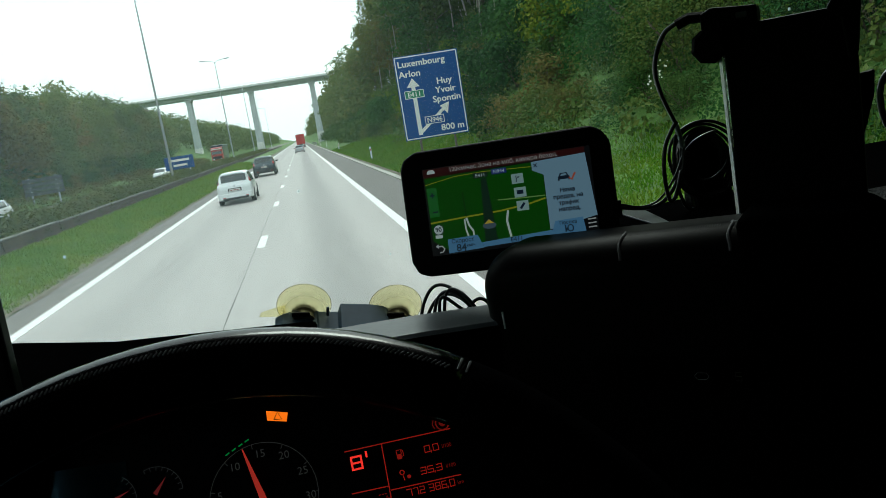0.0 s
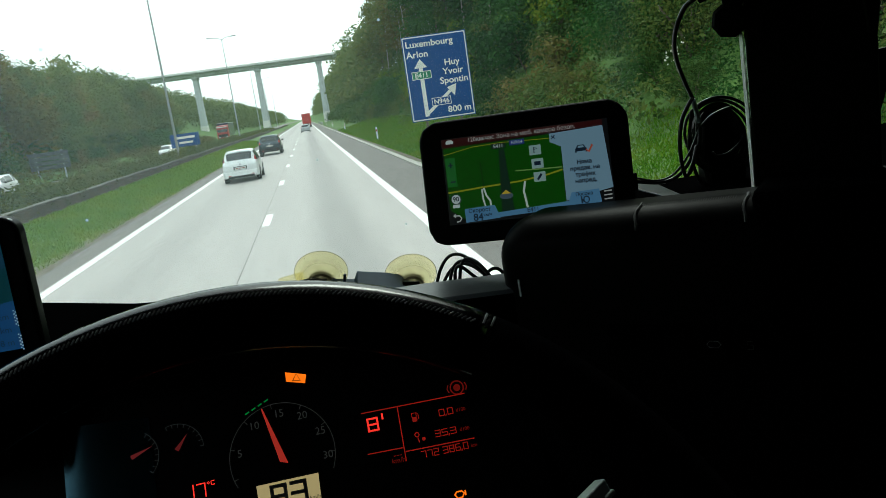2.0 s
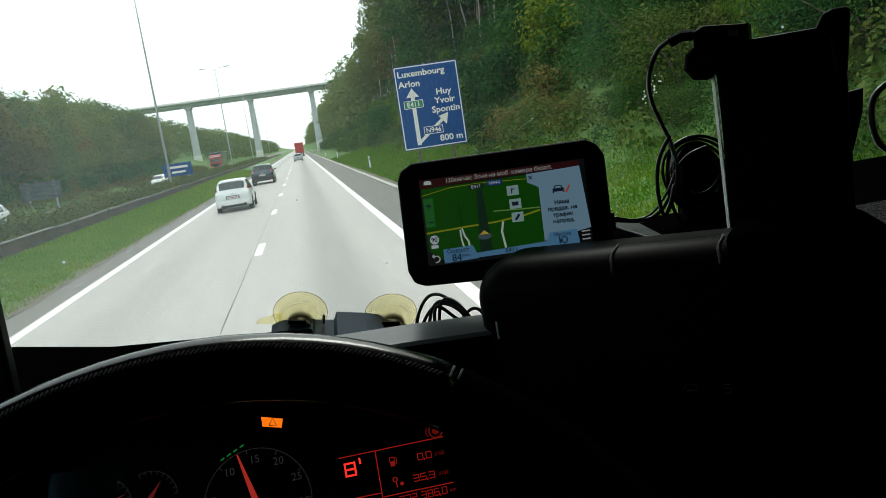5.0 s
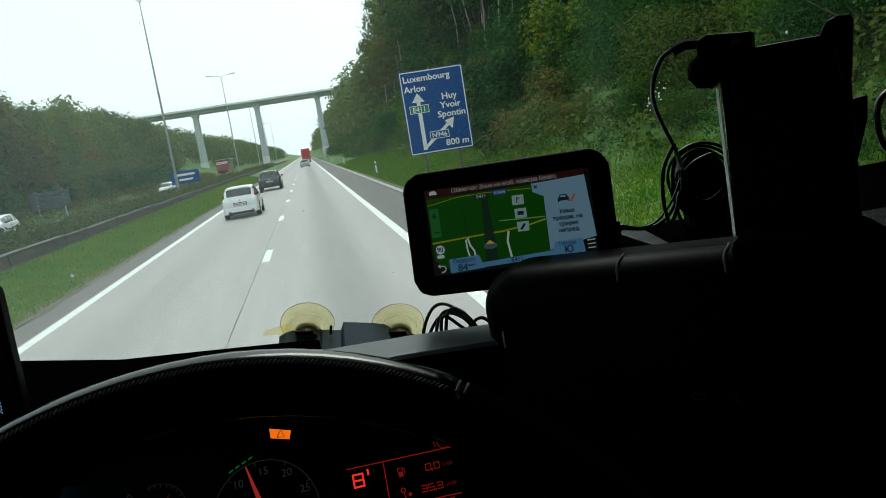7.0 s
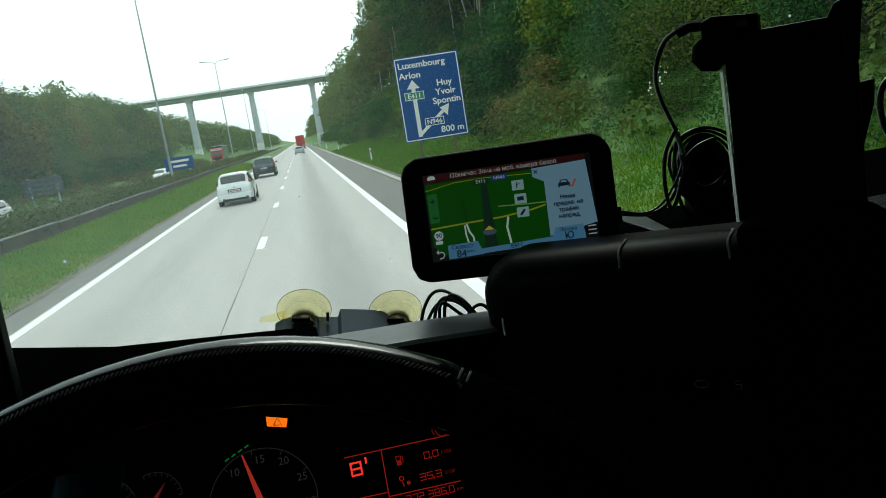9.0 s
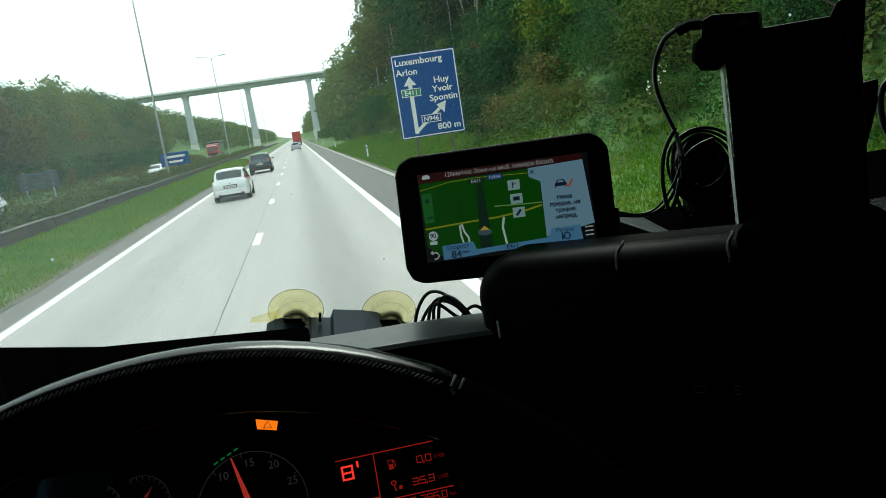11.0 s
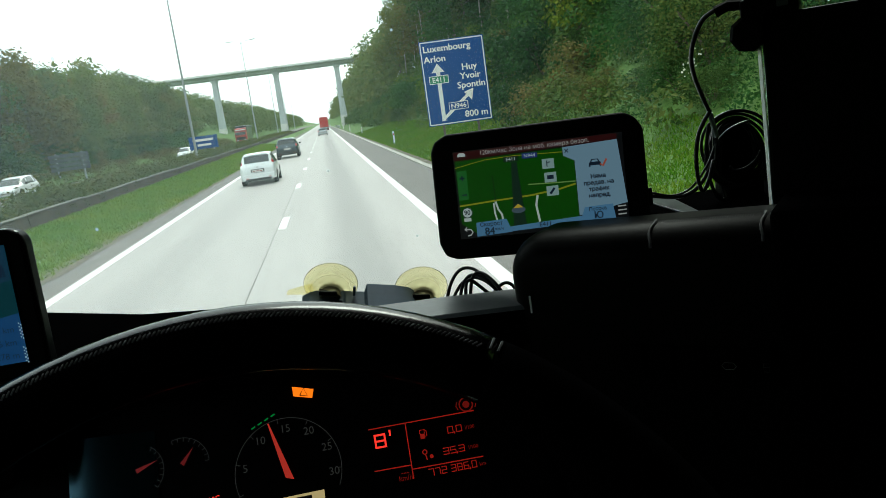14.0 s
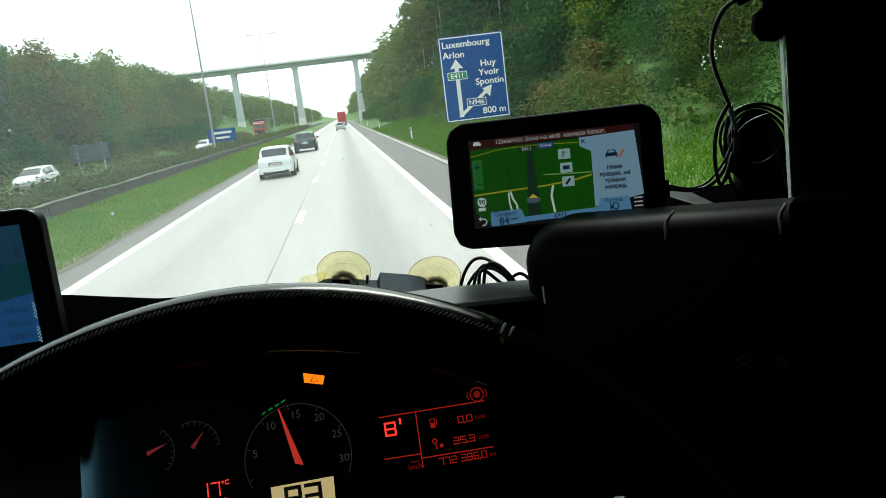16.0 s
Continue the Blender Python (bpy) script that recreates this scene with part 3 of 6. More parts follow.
def make_tree(h, spread, leaf, bark, count, size, seed, crown_from=0.3, label="", lean=0.0, girth=0.0095):
    r = random.Random(seed)
    t = thing("tree", label, "tree", "trees along the motorway")
    path = [(lean * k / 6 * h * 0.15 + r.uniform(-1, 1) * 0.06 * h * k / 12, r.uniform(-1, 1) * 0.05 * h * k / 12, h * 0.86 * k / 6) for k in range(7)]
    base_r = girth * h
    bm = tube(smooth_path(path, 3), 0, 7, radii=[base_r * (1 - 0.85 * k / 18) for k in range(19)])
    blobs = []
    for k in range(11):
        f = crown_from + (1 - crown_from) * (k + 0.5) / 11
        q = smooth_path(path, 3)[min(18, int(f * 18))]
        a = r.uniform(0, 6.28)
        w = spread * (0.45 + 0.75 * math.sin(math.pi * min(1, (f - crown_from) / (1 - crown_from) * 0.85 + 0.15)))
        tip = (q[0] + math.cos(a) * w * 0.75, q[1] + math.sin(a) * w * 0.75, q[2] + 0.06 * h)
        tube([q, ((q[0] + tip[0]) / 2, (q[1] + tip[1]) / 2, (q[2] * 0.45 + tip[2] * 0.55)), tip], 0, 5, bm, radii=[base_r * 0.4, base_r * 0.25, base_r * 0.1])
        s = spread * r.uniform(0.42, 0.68)
        blobs.append((*tip, s, s, s * r.uniform(0.65, 1.0)))
        blobs.append((q[0], q[1], q[2] + 0.05 * h, s * 0.8, s * 0.8, s * 0.9))
    part("trunk", bm, bark, t, smooth=True)
    part("crown", leaf_mesh("crown", blobs, count, size), leaf, t)
    return t


def make_bush(w, h, leaf, count, size, seed, label):
    r = random.Random(seed)
    t = thing("bush", label, "bush", "bushes on the banks")
    bm, blobs = None, []
    for k in range(7):
        a, q = r.uniform(0, 6.28), r.uniform(0.1, 0.62) * w
        tip = (math.cos(a) * q, math.sin(a) * q, h * r.uniform(0.45, 0.85))
        bm = tube([(0, 0, -0.2), (tip[0] * 0.4, tip[1] * 0.4, tip[2] * 0.5), tip], 0, 5, bm, radii=[0.05, 0.03, 0.012])
        s = w * r.uniform(0.28, 0.45)
        blobs.append((*tip, s, s, s * 0.8))
        blobs.append((tip[0] * 1.1, tip[1] * 1.1, tip[2] * 0.4, s, s, s * 0.8))
    part("stem", bm, M_BARK, t)
    part("foliage", leaf_mesh("foliage", blobs, count, size), leaf, t)
    return t


TREES = [make_tree(17, 3.6, M_LEAF, M_BARK, 3600, 0.28, 1, 0.25, "tall green broadleaf tree on the wooded bank"),
         make_tree(19, 3.0, M_LEAF2, M_BIRCH, 1800, 0.28, 2, 0.5, "slender pale-barked tree with a thin olive crown", 0.35, 0.0052),
         make_tree(15, 4.0, M_LEAF2, M_BARK, 3600, 0.29, 3, 0.2, "broad olive-green tree turning yellow"),
         make_tree(13, 3.2, M_LEAF3, M_BARK, 2600, 0.25, 4, 0.25, "small tree in yellow and brown autumn leaf")]
BUSHES = [make_bush(2.6, 2.6, M_LEAF, 9500, 0.047, 11, "dense dark green bush on the bank"),
          make_bush(2.2, 2.0, M_LEAF4, 9000, 0.044, 12, "olive-green bush on the grassy bank"),
          make_bush(2.0, 2.2, M_LEAF3, 7500, 0.044, 13, "yellowing autumn bush on the bank"),
          make_bush(2.2, 2.4, M_LIME, 8000, 0.045, 17, "bright yellow-green bush on the bank")]
FAR_BUSHES = [make_bush(2.6, 2.6, M_LEAF, 1900, 0.125, 14, "dense dark green bush on the bank"),
              make_bush(2.2, 2.0, M_LEAF4, 1700, 0.12, 15, "olive-green bush on the grassy bank"),
              make_bush(2.0, 2.2, M_LEAF3, 1500, 0.115, 16, "yellowing autumn bush on the bank"),
              make_bush(2.2, 2.4, M_LIME, 1700, 0.12, 18, "bright yellow-green bush on the bank")]
BACK_TREES = [make_tree(17, 3.8, M_LEAF, M_BARK, 1300, 0.5, 5, 0.1, "tall green broadleaf tree deeper in the wood"),
              make_tree(16, 4.2, M_LEAF2, M_BARK, 1300, 0.5, 6, 0.1, "olive-green tree deeper in the wood")]
used = set()


def plant(proto, x, y, k, z=None):
    m = Matrix.LocRotScale((x, y, (ground_z(x) if z is None else z) - 0.15), Euler((0, 0, random.uniform(0, 6.28))), (k, k, k * random.uniform(0.9, 1.1)))
    if proto.name not in used:
        used.add(proto.name)
        proto.matrix_basis = m
        return proto
    src = proto.scale.copy()
    proto.scale = (1, 1, 1)
    ob = copy_thing(proto, m)
    proto.scale = src
    return ob


BRIDGE_Y = 285.0
# right bank: bushes at its foot, trees above
y = 2.0
while y < 150:
    for row, xr in enumerate((10.2, 12.2, 14.6, 17.0)):
        if y > 95 and row == 3:
            continue
        i = random.choices((0, 1, 2, 3), (5, 4, 1.2, 1.3))[0]
        k = random.uniform(0.5, 0.8) if row == 0 else random.uniform(0.75, 1.3)
        plant((BUSHES if y < 30 else FAR_BUSHES)[i], xr + random.uniform(-0.7, 0.9), y + random.uniform(-1.3, 1.3), k)
    y += 3.1 + y * 0.018
y = 3.0
while y < 170:
    for row, xr in enumerate((19.0, 24.0, 30.0, 37.0)):
        i = random.choices((0, 1, 2, 3), (5, 5 if row < 2 else 0, 4, 0.8 if row < 2 else 0))[0] if row or y > 75 else 1
        plant(TREES[i] if row < 2 else BACK_TREES[i // 2], xr + random.uniform(-1.6, 1.6), y + random.uniform(-2, 2), random.uniform(0.8, 1.15))
    y += 4.6 + y * 0.02
for k in range(64):
    plant(TREES[1], random.uniform(18.6, 26), 14 + 1.7 * k + random.uniform(-2, 2), random.uniform(0.85, 1.15))
y = 62.0
while y < 165:
    plant(FAR_BUSHES[random.choices((0, 1), (5, 3))[0]], 20.5 + random.uniform(-1.5, 1.5), y, random.uniform(1.0, 1.4))
    y += 4.0 + y * 0.02
# left wood beyond the opposite carriageway: leafy down to the ground, its top one even slope
EDGE = [make_tree(14, 4.3, M_WOOD, M_BARK, 5200, 0.25, 21, 0.06, "broad olive-green tree leafy down to the ground"),
        make_tree(14, 4.0, M_WOOD2, M_BARK, 5200, 0.24, 22, 0.08, "dense green tree at the edge of the wood"),
        make_tree(13, 3.8, M_LEAF3, M_BARK, 4500, 0.24, 23, 0.10, "tree in faded brown leaf at the edge of the wood")]
EDGE_BACK = [make_tree(14, 4.5, M_WOOD, M_BARK, 1700, 0.42, 24, 0.1, "olive-green tree within the wood"), make_tree(14, 4.5, M_WOOD2, M_BARK, 1700, 0.42, 25, 0.1, "green tree within the wood")]
EDGE_H = (14, 14, 13)


def before_pier(x, y):
    """Whether a tree here would stand between the road and the bridge's far pier."""
    return 90 < y < 300 and x + 5.5 > -0.132 * y


y = 22.0
while y < 215:
    for row, xr in enumerate((-29.5, -34, -39.5, -46)):
        x = xr + random.uniform(-1.6, 1.6)
        i = random.choices((0, 1, 2), (5, 3.5, 1.6))[0]
        top = 2.4 - x / 2.55 * random.uniform(0.72, 1.0)
        if not before_pier(x, y):
            plant(EDGE[i] if row < 2 else EDGE_BACK[i % 2], x, y + random.uniform(-2.2, 2.2), (top - ground_z(x)) / EDGE_H[i])
    for dy, dx in ((0, 0), (2.6, -1.5)):
        x = -27.2 + dx + random.uniform(-0.8, 0.8)
        if not before_pier(x, y):
            plant(FAR_BUSHES[random.choices((0, 1, 2), (5, 4, 1))[0]], x, y + dy, random.uniform(0.9, 1.5))
    y += 4.8 + y * 0.018


def far_woods(name, rows, y0, y1, step, label, tall=1.0):
    blobs = []
    yy = y0
    while yy < y1:
        for xr in rows:
            x = xr + random.uniform(-2.5, 2.5)
            if abs(yy - BRIDGE_Y) < 13 and -43 < x < 19 or x < 0 and before_pier(x, yy):
                continue
            h = random.uniform(10, 17) * tall if x > 0 else (2.4 - x / 2.7 - ground_z(x)) * random.uniform(0.8, 1.0)
            g = ground_z(x)
            for k in range(5):
                s = random.uniform(1.8, 3.2)
                blobs.append((x + random.uniform(-2.4, 2.4), yy + random.uniform(-2.4, 2.4), g + h * (0.2 + 0.17 * k), s, s, s * 0.9))
        yy += step + (yy - y0) * 0.012
    me = leaf_mesh(name, blobs, len(blobs) * 42, 0.56)
    ob = part(name, me, M_WOOD)
    return tagged(ob, label, "woods", kind="stuff")


far_woods("far_woods", (14.5, 18.5, 23, 28, 34), 165, 1100, 6.0, "distant mixed woods on the bank above the hard shoulder")
far_woods("far_woods", (-29, -34, -40, -47, -55), 180, 1100, 6.0, "distant mixed woods beyond the opposite carriageway", 0.92)


def undergrowth(name, n, xr, yr, size, label, leaf, hgt):
    blobs = []
    for _ in range(n):
        x, yy = random.uniform(*xr), yr[0] + (yr[1] - yr[0]) * random.random() ** 1.6
        s = random.uniform(0.5, 1.1) * hgt
        blobs.append((x, yy, ground_z(x) + s * 0.35, s * 1.3, s * 1.3, s))
    ob = part(name, leaf_mesh(name, blobs, n * 115, size * 1.15), leaf)
    return tagged(ob, label, "undergrowth", kind="stuff")


undergrowth("undergrowth", 330, (8.8, 16.5), (4, 36), 0.045, "low brambles and weeds at the foot of the steep bank", M_LEAF, 0.6)
undergrowth("undergrowth", 560, (8.9, 18), (3, 130), 0.085, "tangled brambles and weeds covering the steep bank", M_LEAF4, 0.9)
undergrowth("undergrowth", 260, (8.8, 17), (120, 300), 0.26, "rough scrub on the bank towards the bridge", M_LEAF4, 1.7)
undergrowth("median_hedge", 1000, (-12.8, -9.9), (8, 260), 0.075, "low untrimmed olive hedge behind the median wall", M_HEDGE, 0.74)
undergrowth("undergrowth", 560, (-32, -23.8), (20, 220), 0.11, "brambles along the far edge of the opposite carriageway", M_HEDGE, 0.9)


blobs = []
for k in range(150):
    yy = 6 + 240 * random.random() ** 1.5
    s = random.uniform(0.08, 0.22)
    blobs.append((-9.52 + random.uniform(-0.12, 0.2), yy, 0.82 + random.uniform(-0.25, 0.12), s, s * 2.2, s))
tagged(part("ivy", leaf_mesh("ivy", blobs, 150 * 40, 0.05), M_HEDGE), "ivy and weeds hanging over the median wall", "ivy", kind="stuff")


def grass_tufts(name, n, xr, yr, h, label, blade):
    x = rng.uniform(*xr, n)
    yy = yr[0] + (yr[1] - yr[0]) * rng.random(n) ** 1.8
    z = np.array([ground_z(a) for a in x])
    a = rng.uniform(0, 6.28, n)
    hh = h * rng.uniform(0.4, 1.3, n) * (1 + yy / 90)
    w = 0.012 * (1 + yy / 22)
    dx, dy = np.cos(a) * w, np.sin(a) * w
    lx, ly = rng.normal(scale=0.5, size=n) * hh, rng.normal(scale=0.5, size=n) * hh
    V = np.stack([np.stack([x - dx, yy - dy, z], 1), np.stack([x + dx, yy + dy, z], 1), np.stack([x + lx, yy + ly, z + hh], 1)], 1)
    me = bpy.data.meshes.new(name)
    me.from_pydata(V.reshape(-1, 3).tolist(), [], np.arange(3 * n).reshape(-1, 3).tolist())
    return tagged(part(name, me, blade), label, "grass", kind="stuff")


grass_tufts("grass", 80000, (4.66, 9.6), (6, 120), 0.10, "uncut green grass on the verge beside the hard shoulder", M_BLADE2)
grass_tufts("grass", 50000, (-9.25, -6.2), (9, 120), 0.09, "short green grass on the median strip", M_BLADE)


# ---------------------------------------------------------------- median wall, guard rail
def median_wall():
    t = thing("median_wall", "low dark mossy concrete wall along the median", "wall", kind="structure")
    blk = prism([(-0.17, 0.1), (0.17, 0.1), (0.15, 0.45), (0.10, 0.88), (-0.10, 0.88), (-0.15, 0.45)], "y", 0.02, 5.98, 0.015)
    me = mesh_of(blk, "wall_block")
    me.materials.append(M_BARRIER)
    cop = mesh_of(box(-0.125, 0.125, 0.0, 6.0, 0.875, 0.915, 0.012, 1), "coping")
    cop.materials.append(M_LICHEN)
    for k in range(70):
        c = new("coping", cop)
        c.parent = t
        c.matrix_basis = pose(-9.45, 2 + 6 * k, 0.02 * math.sin(k * 2.1), 0, 0.5 * math.sin(k * 1.7), 0)
        b = new("wall_block", me)
        b.parent = t
        b.matrix_basis = pose(-9.45, 2 + 6 * k, 0.02 * math.sin(k * 2.1), 0, 0.5 * math.sin(k * 1.7), 0)
    return t


median_wall()


def guard_rail():
    t = thing("guard_rail", "galvanised steel guard rail before the bridge pier", "guard rail", at=pose(5.0, 0, 0))
    prof = [(-0.02, 0.44), (0.04, 0.47), (0.04, 0.53), (-0.01, 0.58), (-0.01, 0.62), (0.04, 0.67), (0.04, 0.73), (-0.02, 0.76), (-0.03, 0.74), (0.02, 0.6), (-0.03, 0.46)]
    part("rail", prism(prof, "y", 236, 330, 0), M_GALV, t)
    for k in range(24):
        part("post", box(-0.07, -0.03, 238 + 4 * k, 238.1 + 4 * k, 0, 0.72), M_GALV, t)


guard_rail()


# ---------------------------------------------------------------- bridge
def bridge():
    t = thing("road_bridge", "tall grey concrete bridge crossing high over the motorway", "bridge", at=pose(0, BRIDGE_Y, 0))
    deck = prism([(-5.6, 23.0), (5.6, 23.0), (5.6, 22.7), (3.4, 22.4), (2.8, 21.5), (-2.8, 21.5), (-3.4, 22.4), (-5.6, 22.7)], "x", -95, 75, 0)
    part("deck", deck, M_BRIDGE, t)
    for s in (-5.5, 5.3):
        part("parapet", box(-95, 75, s, s + 0.2, 23.0, 23.4), M_BRIDGEW, t)
        bm = None
        for k in range(-31, 25):
            bm = box(k * 3.0 - 0.04, k * 3.0 + 0.04, s + 0.05, s + 0.13, 23.4, 23.9, bm=bm)
        bm = box(-95, 75, s + 0.04, s + 0.14, 23.9, 23.97, bm=bm)
        part("railing", bm, M_GALV, t)
    for x, zb in ((-34.3, 1.4), (-13.3, 0.2), (7.9, 0.5), (-58, 9.0), (30, 14.0)):
        for dy in (-1.55, 1.55):
            o = [(-1.35, -0.55), (-1.1, -0.75), (1.1, -0.75), (1.35, -0.55), (1.35, 0.55), (1.1, 0.75), (-1.1, 0.75), (-1.35, 0.55)]
            bm = ring_loft([[(x + a * k, dy + b * k, z) for a, b in o] for k, z in ((0.86, zb - 0.6), (0.72, 9.0), (0.60, 20.75))])
            part("pier", bm, M_BRIDGE, t)
            part("pier_base", prism([(x + a * 0.88, dy + b * 1.03) for a, b in o], "z", zb - 0.7, zb + 3.6, 0.02), M_BRIDGEW, t, "white-painted foot of the pier")
        part("crosshead", box(x - 1.1, x + 1.1, -2.7, 2.7, 20.7, 21.55, 0.05), M_BRIDGE, t)


bridge()


def slope_drain():
    t = thing("slope_channel", "pale concrete drainage channel running down the bank by the bridge", "drain channel")
    for k in range(26):
        x = 9.0 + k * 0.95
        z = ground_z(x + 0.45)
        ang = math.degrees(math.atan2(ground_z(x + 0.9) - ground_z(x), 0.9))
        s = part("channel_slab", box(-0.45, 0.45, -0.7, 0.7, -0.1, 0.16, 0.02, 1), M_KERB, t)
        s.matrix_basis = pose(x + 0.45, BRIDGE_Y - 7 + 0.12 * k, z, 0, -ang, 0)


slope_drain()


# ---------------------------------------------------------------- lamp posts
def lamp_post():
    t = thing("street_lamp", "tall grey steel lamp post with two slender arms", "street lamp", "lamp posts along the median")
    n = 10
    part("pole", tube([(0, 0, 0.3 + 17.7 * k / n) for k in range(n + 1)], 0, 10, radii=[0.125 - 0.08 * k / n for k in range(n + 1)]), M_GALV, t, smooth=True)
    for s in (-1, 1):
        part("arm", tube(smooth_path([(0, 0, 17.7), (s * 0.5, 0, 18.15), (s * 1.7, 0, 18.3)], 4), 0.04, 6), M_GALV, t)
        h = part("lamp_head", prism([(-0.5, 0), (0.5, 0), (0.42, 0.13), (-0.38, 0.16)], "y", -0.17, 0.17, 0.03), M_GALV, t)
        h.matrix_basis = pose(s * 2.0, 0, 18.24, 0, -6 * s, 0)
    return t


lp = lamp_post()
lp.matrix_basis = pose(-11.2, 72, -0.5)
for k in range(1, 5):
    copy_thing(lp, pose(-11.2 - 0.15 * k, 72 + 68 * k, -0.5))


# ---------------------------------------------------------------- signs
def direction_sign():
    """The large blue advance direction sign: lettering in white, road numbers on small plates."""
    W, H = 3.1, 4.0
    t = thing("direction_sign", "large blue motorway direction sign with white lettering and arrow", "road sign", at=basis((6.68, 38.0, 1.55 + H / 2), (1, -0.06, 0), (0, 0, 1)))
    part("panel", prism([(-W / 2, -H / 2), (W / 2, -H / 2), (W / 2, H / 2), (-W / 2, H / 2)], "z", -0.04, 0, 0.008), M_SIGNBLUE, t)
    bm = None
    for pts in (((-W / 2 + .06, -H / 2 + .06), (W / 2 - .06, -H / 2 + .06)), ((-W / 2 + .06, H / 2 - .06), (W / 2 - .06, H / 2 - .06)),
                ((-W / 2 + .06, -H / 2 + .06), (-W / 2 + .06, H / 2 - .06)), ((W / 2 - .06, -H / 2 + .06), (W / 2 - .06, H / 2 - .06))):
        bm = stroke(pts, 0.05, 0.004, bm)
    part("border", bm, M_SIGNWHITE, t)
    ax = -0.80
    bm = stroke([(ax, -1.80), (ax, 0.55)], 0.19, 0.004)
    poly([(ax - 0.31, 0.5), (ax + 0.31, 0.5), (ax, 0.93)], 0.004, bm)
    stroke([(ax + 0.02, -1.70), (0.50, -0.70)], 0.15, 0.0045, bm)
    poly([(0.80, -0.42), (0.32, -0.56), (0.66, -0.98)], 0.0045, bm)
    part("arrow", bm, M_SIGNWHITE, t, "white forking arrow")
    for txt, x, y, al in (("Luxembourg", -1.40, 1.62, "LEFT"), ("Arlon", -1.40, 1.14, "LEFT"), ("Huy", 0.72, 0.62, "CENTER"), ("Yvoir", 0.72, 0.20, "CENTER"), ("Spontin", 0.72, -0.22, "CENTER"), ("800 m", 0.80, -1.60, "CENTER")):
        part("lettering", writing(txt, 0.42, x, y, 0.006, al, 0.009, 1.07), M_SIGNWHITE, t)
    for txt, x, y, m in (("E411", ax, 0.16, M_SIGNGREEN), ("N946", -0.02, -1.16, M_SIGNBLUE)):
        part("number_plate", poly([(x - 0.47, y - 0.19), (x + 0.47, y - 0.19), (x + 0.47, y + 0.19), (x - 0.47, y + 0.19)], 0.008), M_SIGNWHITE, t)
        part("plate_field", poly([(x - 0.44, y - 0.16), (x + 0.44, y - 0.16), (x + 0.44, y + 0.16), (x - 0.44, y + 0.16)], 0.010), m, t)
        part("lettering", writing(txt, 0.33, x, y, 0.012, "CENTER", 0.006), M_SIGNWHITE, t)
    for x in (-0.85, 0.85):
        part("post", box(x - 0.05, x + 0.05, -H / 2 - 1.7, H / 2 - 0.1, -0.16, -0.045), M_BARK, t)


direction_sign()


def small_blue_sign():
    t = thing("motorway_sign", "blue motorway sign with two lines of white lettering on the median", "road sign", at=basis((-11.6, 80, 2.15), (1, 0.05, 0), (0, 0, 1)))
    part("panel", prism([(-1.35, -0.62), (1.35, -0.62), (1.35, 0.62), (-1.35, 0.62)], "z", -0.04, 0, 0.008), M_SIGNBLUE, t)
    part("bars", stroke([(-1.0, 0.24), (0.95, 0.24)], 0.22, 0.004, stroke([(-0.6, -0.24), (0.7, -0.24)], 0.2, 0.004)), M_SIGNWHITE, t)
    for x in (-0.9, 0.9):
        part("post", box(x - 0.04, x + 0.04, -1.75, 0.5, -0.13, -0.045), M_GALV, t)


small_blue_sign()


M_BOARD = mat("weathered_board", (0.10, 0.115, 0.12), rough=0.8, var=0.35, scale=1.5, bump=0.2, bscale=20)


def board_back():
    t = thing("sign_board", "weathered grey sign seen from behind on two posts", "road sign", at=pose(-24.2, 80, 0.35))
    for k in range(4):
        part("plank", box(-1.8, 1.8, -0.03, 0.03, 0.9 + 0.42 * k, 1.26 + 0.42 * k, 0.008, 1), M_BOARD, t)
    for x in (-1.2, 1.2):
        part("post", box(x - 0.06, x + 0.06, 0.04, 0.16, -0.1, 2.6), M_GALV, t)


board_back()


def marker_post():
    t = thing("marker_post", "white roadside marker post with a red reflector on the verge", "marker post", at=pose(5.2, 60, 0.1))
    part("post", prism([(-0.06, -0.03), (0.06, -0.03), (0.04, 0.04), (-0.04, 0.04)], "z", -0.1, 1.0, 0.006), M_SIGNWHITE, t)
    part("reflector", box(-0.035, 0.035, -0.036, -0.028, 0.7, 0.86), M_TAIL, t, "red reflector")
    return t


mp0 = marker_post()
for k in range(1, 5):
    copy_thing(mp0, pose(5.2, 60 + 50 * k, 0.1))


# ---------------------------------------------------------------- vehicles
def wheel(parent, x, y, r, w, side):
    tyre = part("wheel", tube([(x - w / 2, y, r), (x - w / 2 + 0.02, y, r), (x + w / 2 - 0.02, y, r), (x + w / 2, y, r)], 0, 24, radii=[r * 0.9, r, r, r * 0.9]), M_TYRE, parent)
    bm = tube([(x + side * (w / 2 - 0.03), y, r), (x + side * (w / 2 + 0.006), y, r)], r * 0.66, 16)
    part("rim", bm, M_RIM, tyre)


def shell_section(y, w, lo, zb, zr):
    """Half round the outside of a car's body at one place along it, from the sill over the roof to the other sill."""
    h = max(zr - zb, 0.005)
    half = [(w * 0.86, lo), (w * 0.97, lo + 0.05), (w, lo + 0.18), (w * 1.005, lo + (zb - lo) * 0.62), (w * 0.975, zb - 0.03), (w * 0.955, zb),
            (w * 0.90, zb + h * 0.30), (w * 0.83, zb + h * 0.62), (w * 0.755, zb + h * 0.86), (w * 0.68, zb + h * 0.965), (w * 0.42, zb + h), (0, zb + h * 1.015)]
    return [(-x, y, z) for x, z in half] + [(x, y, z) for x, z in half[-2::-1]]


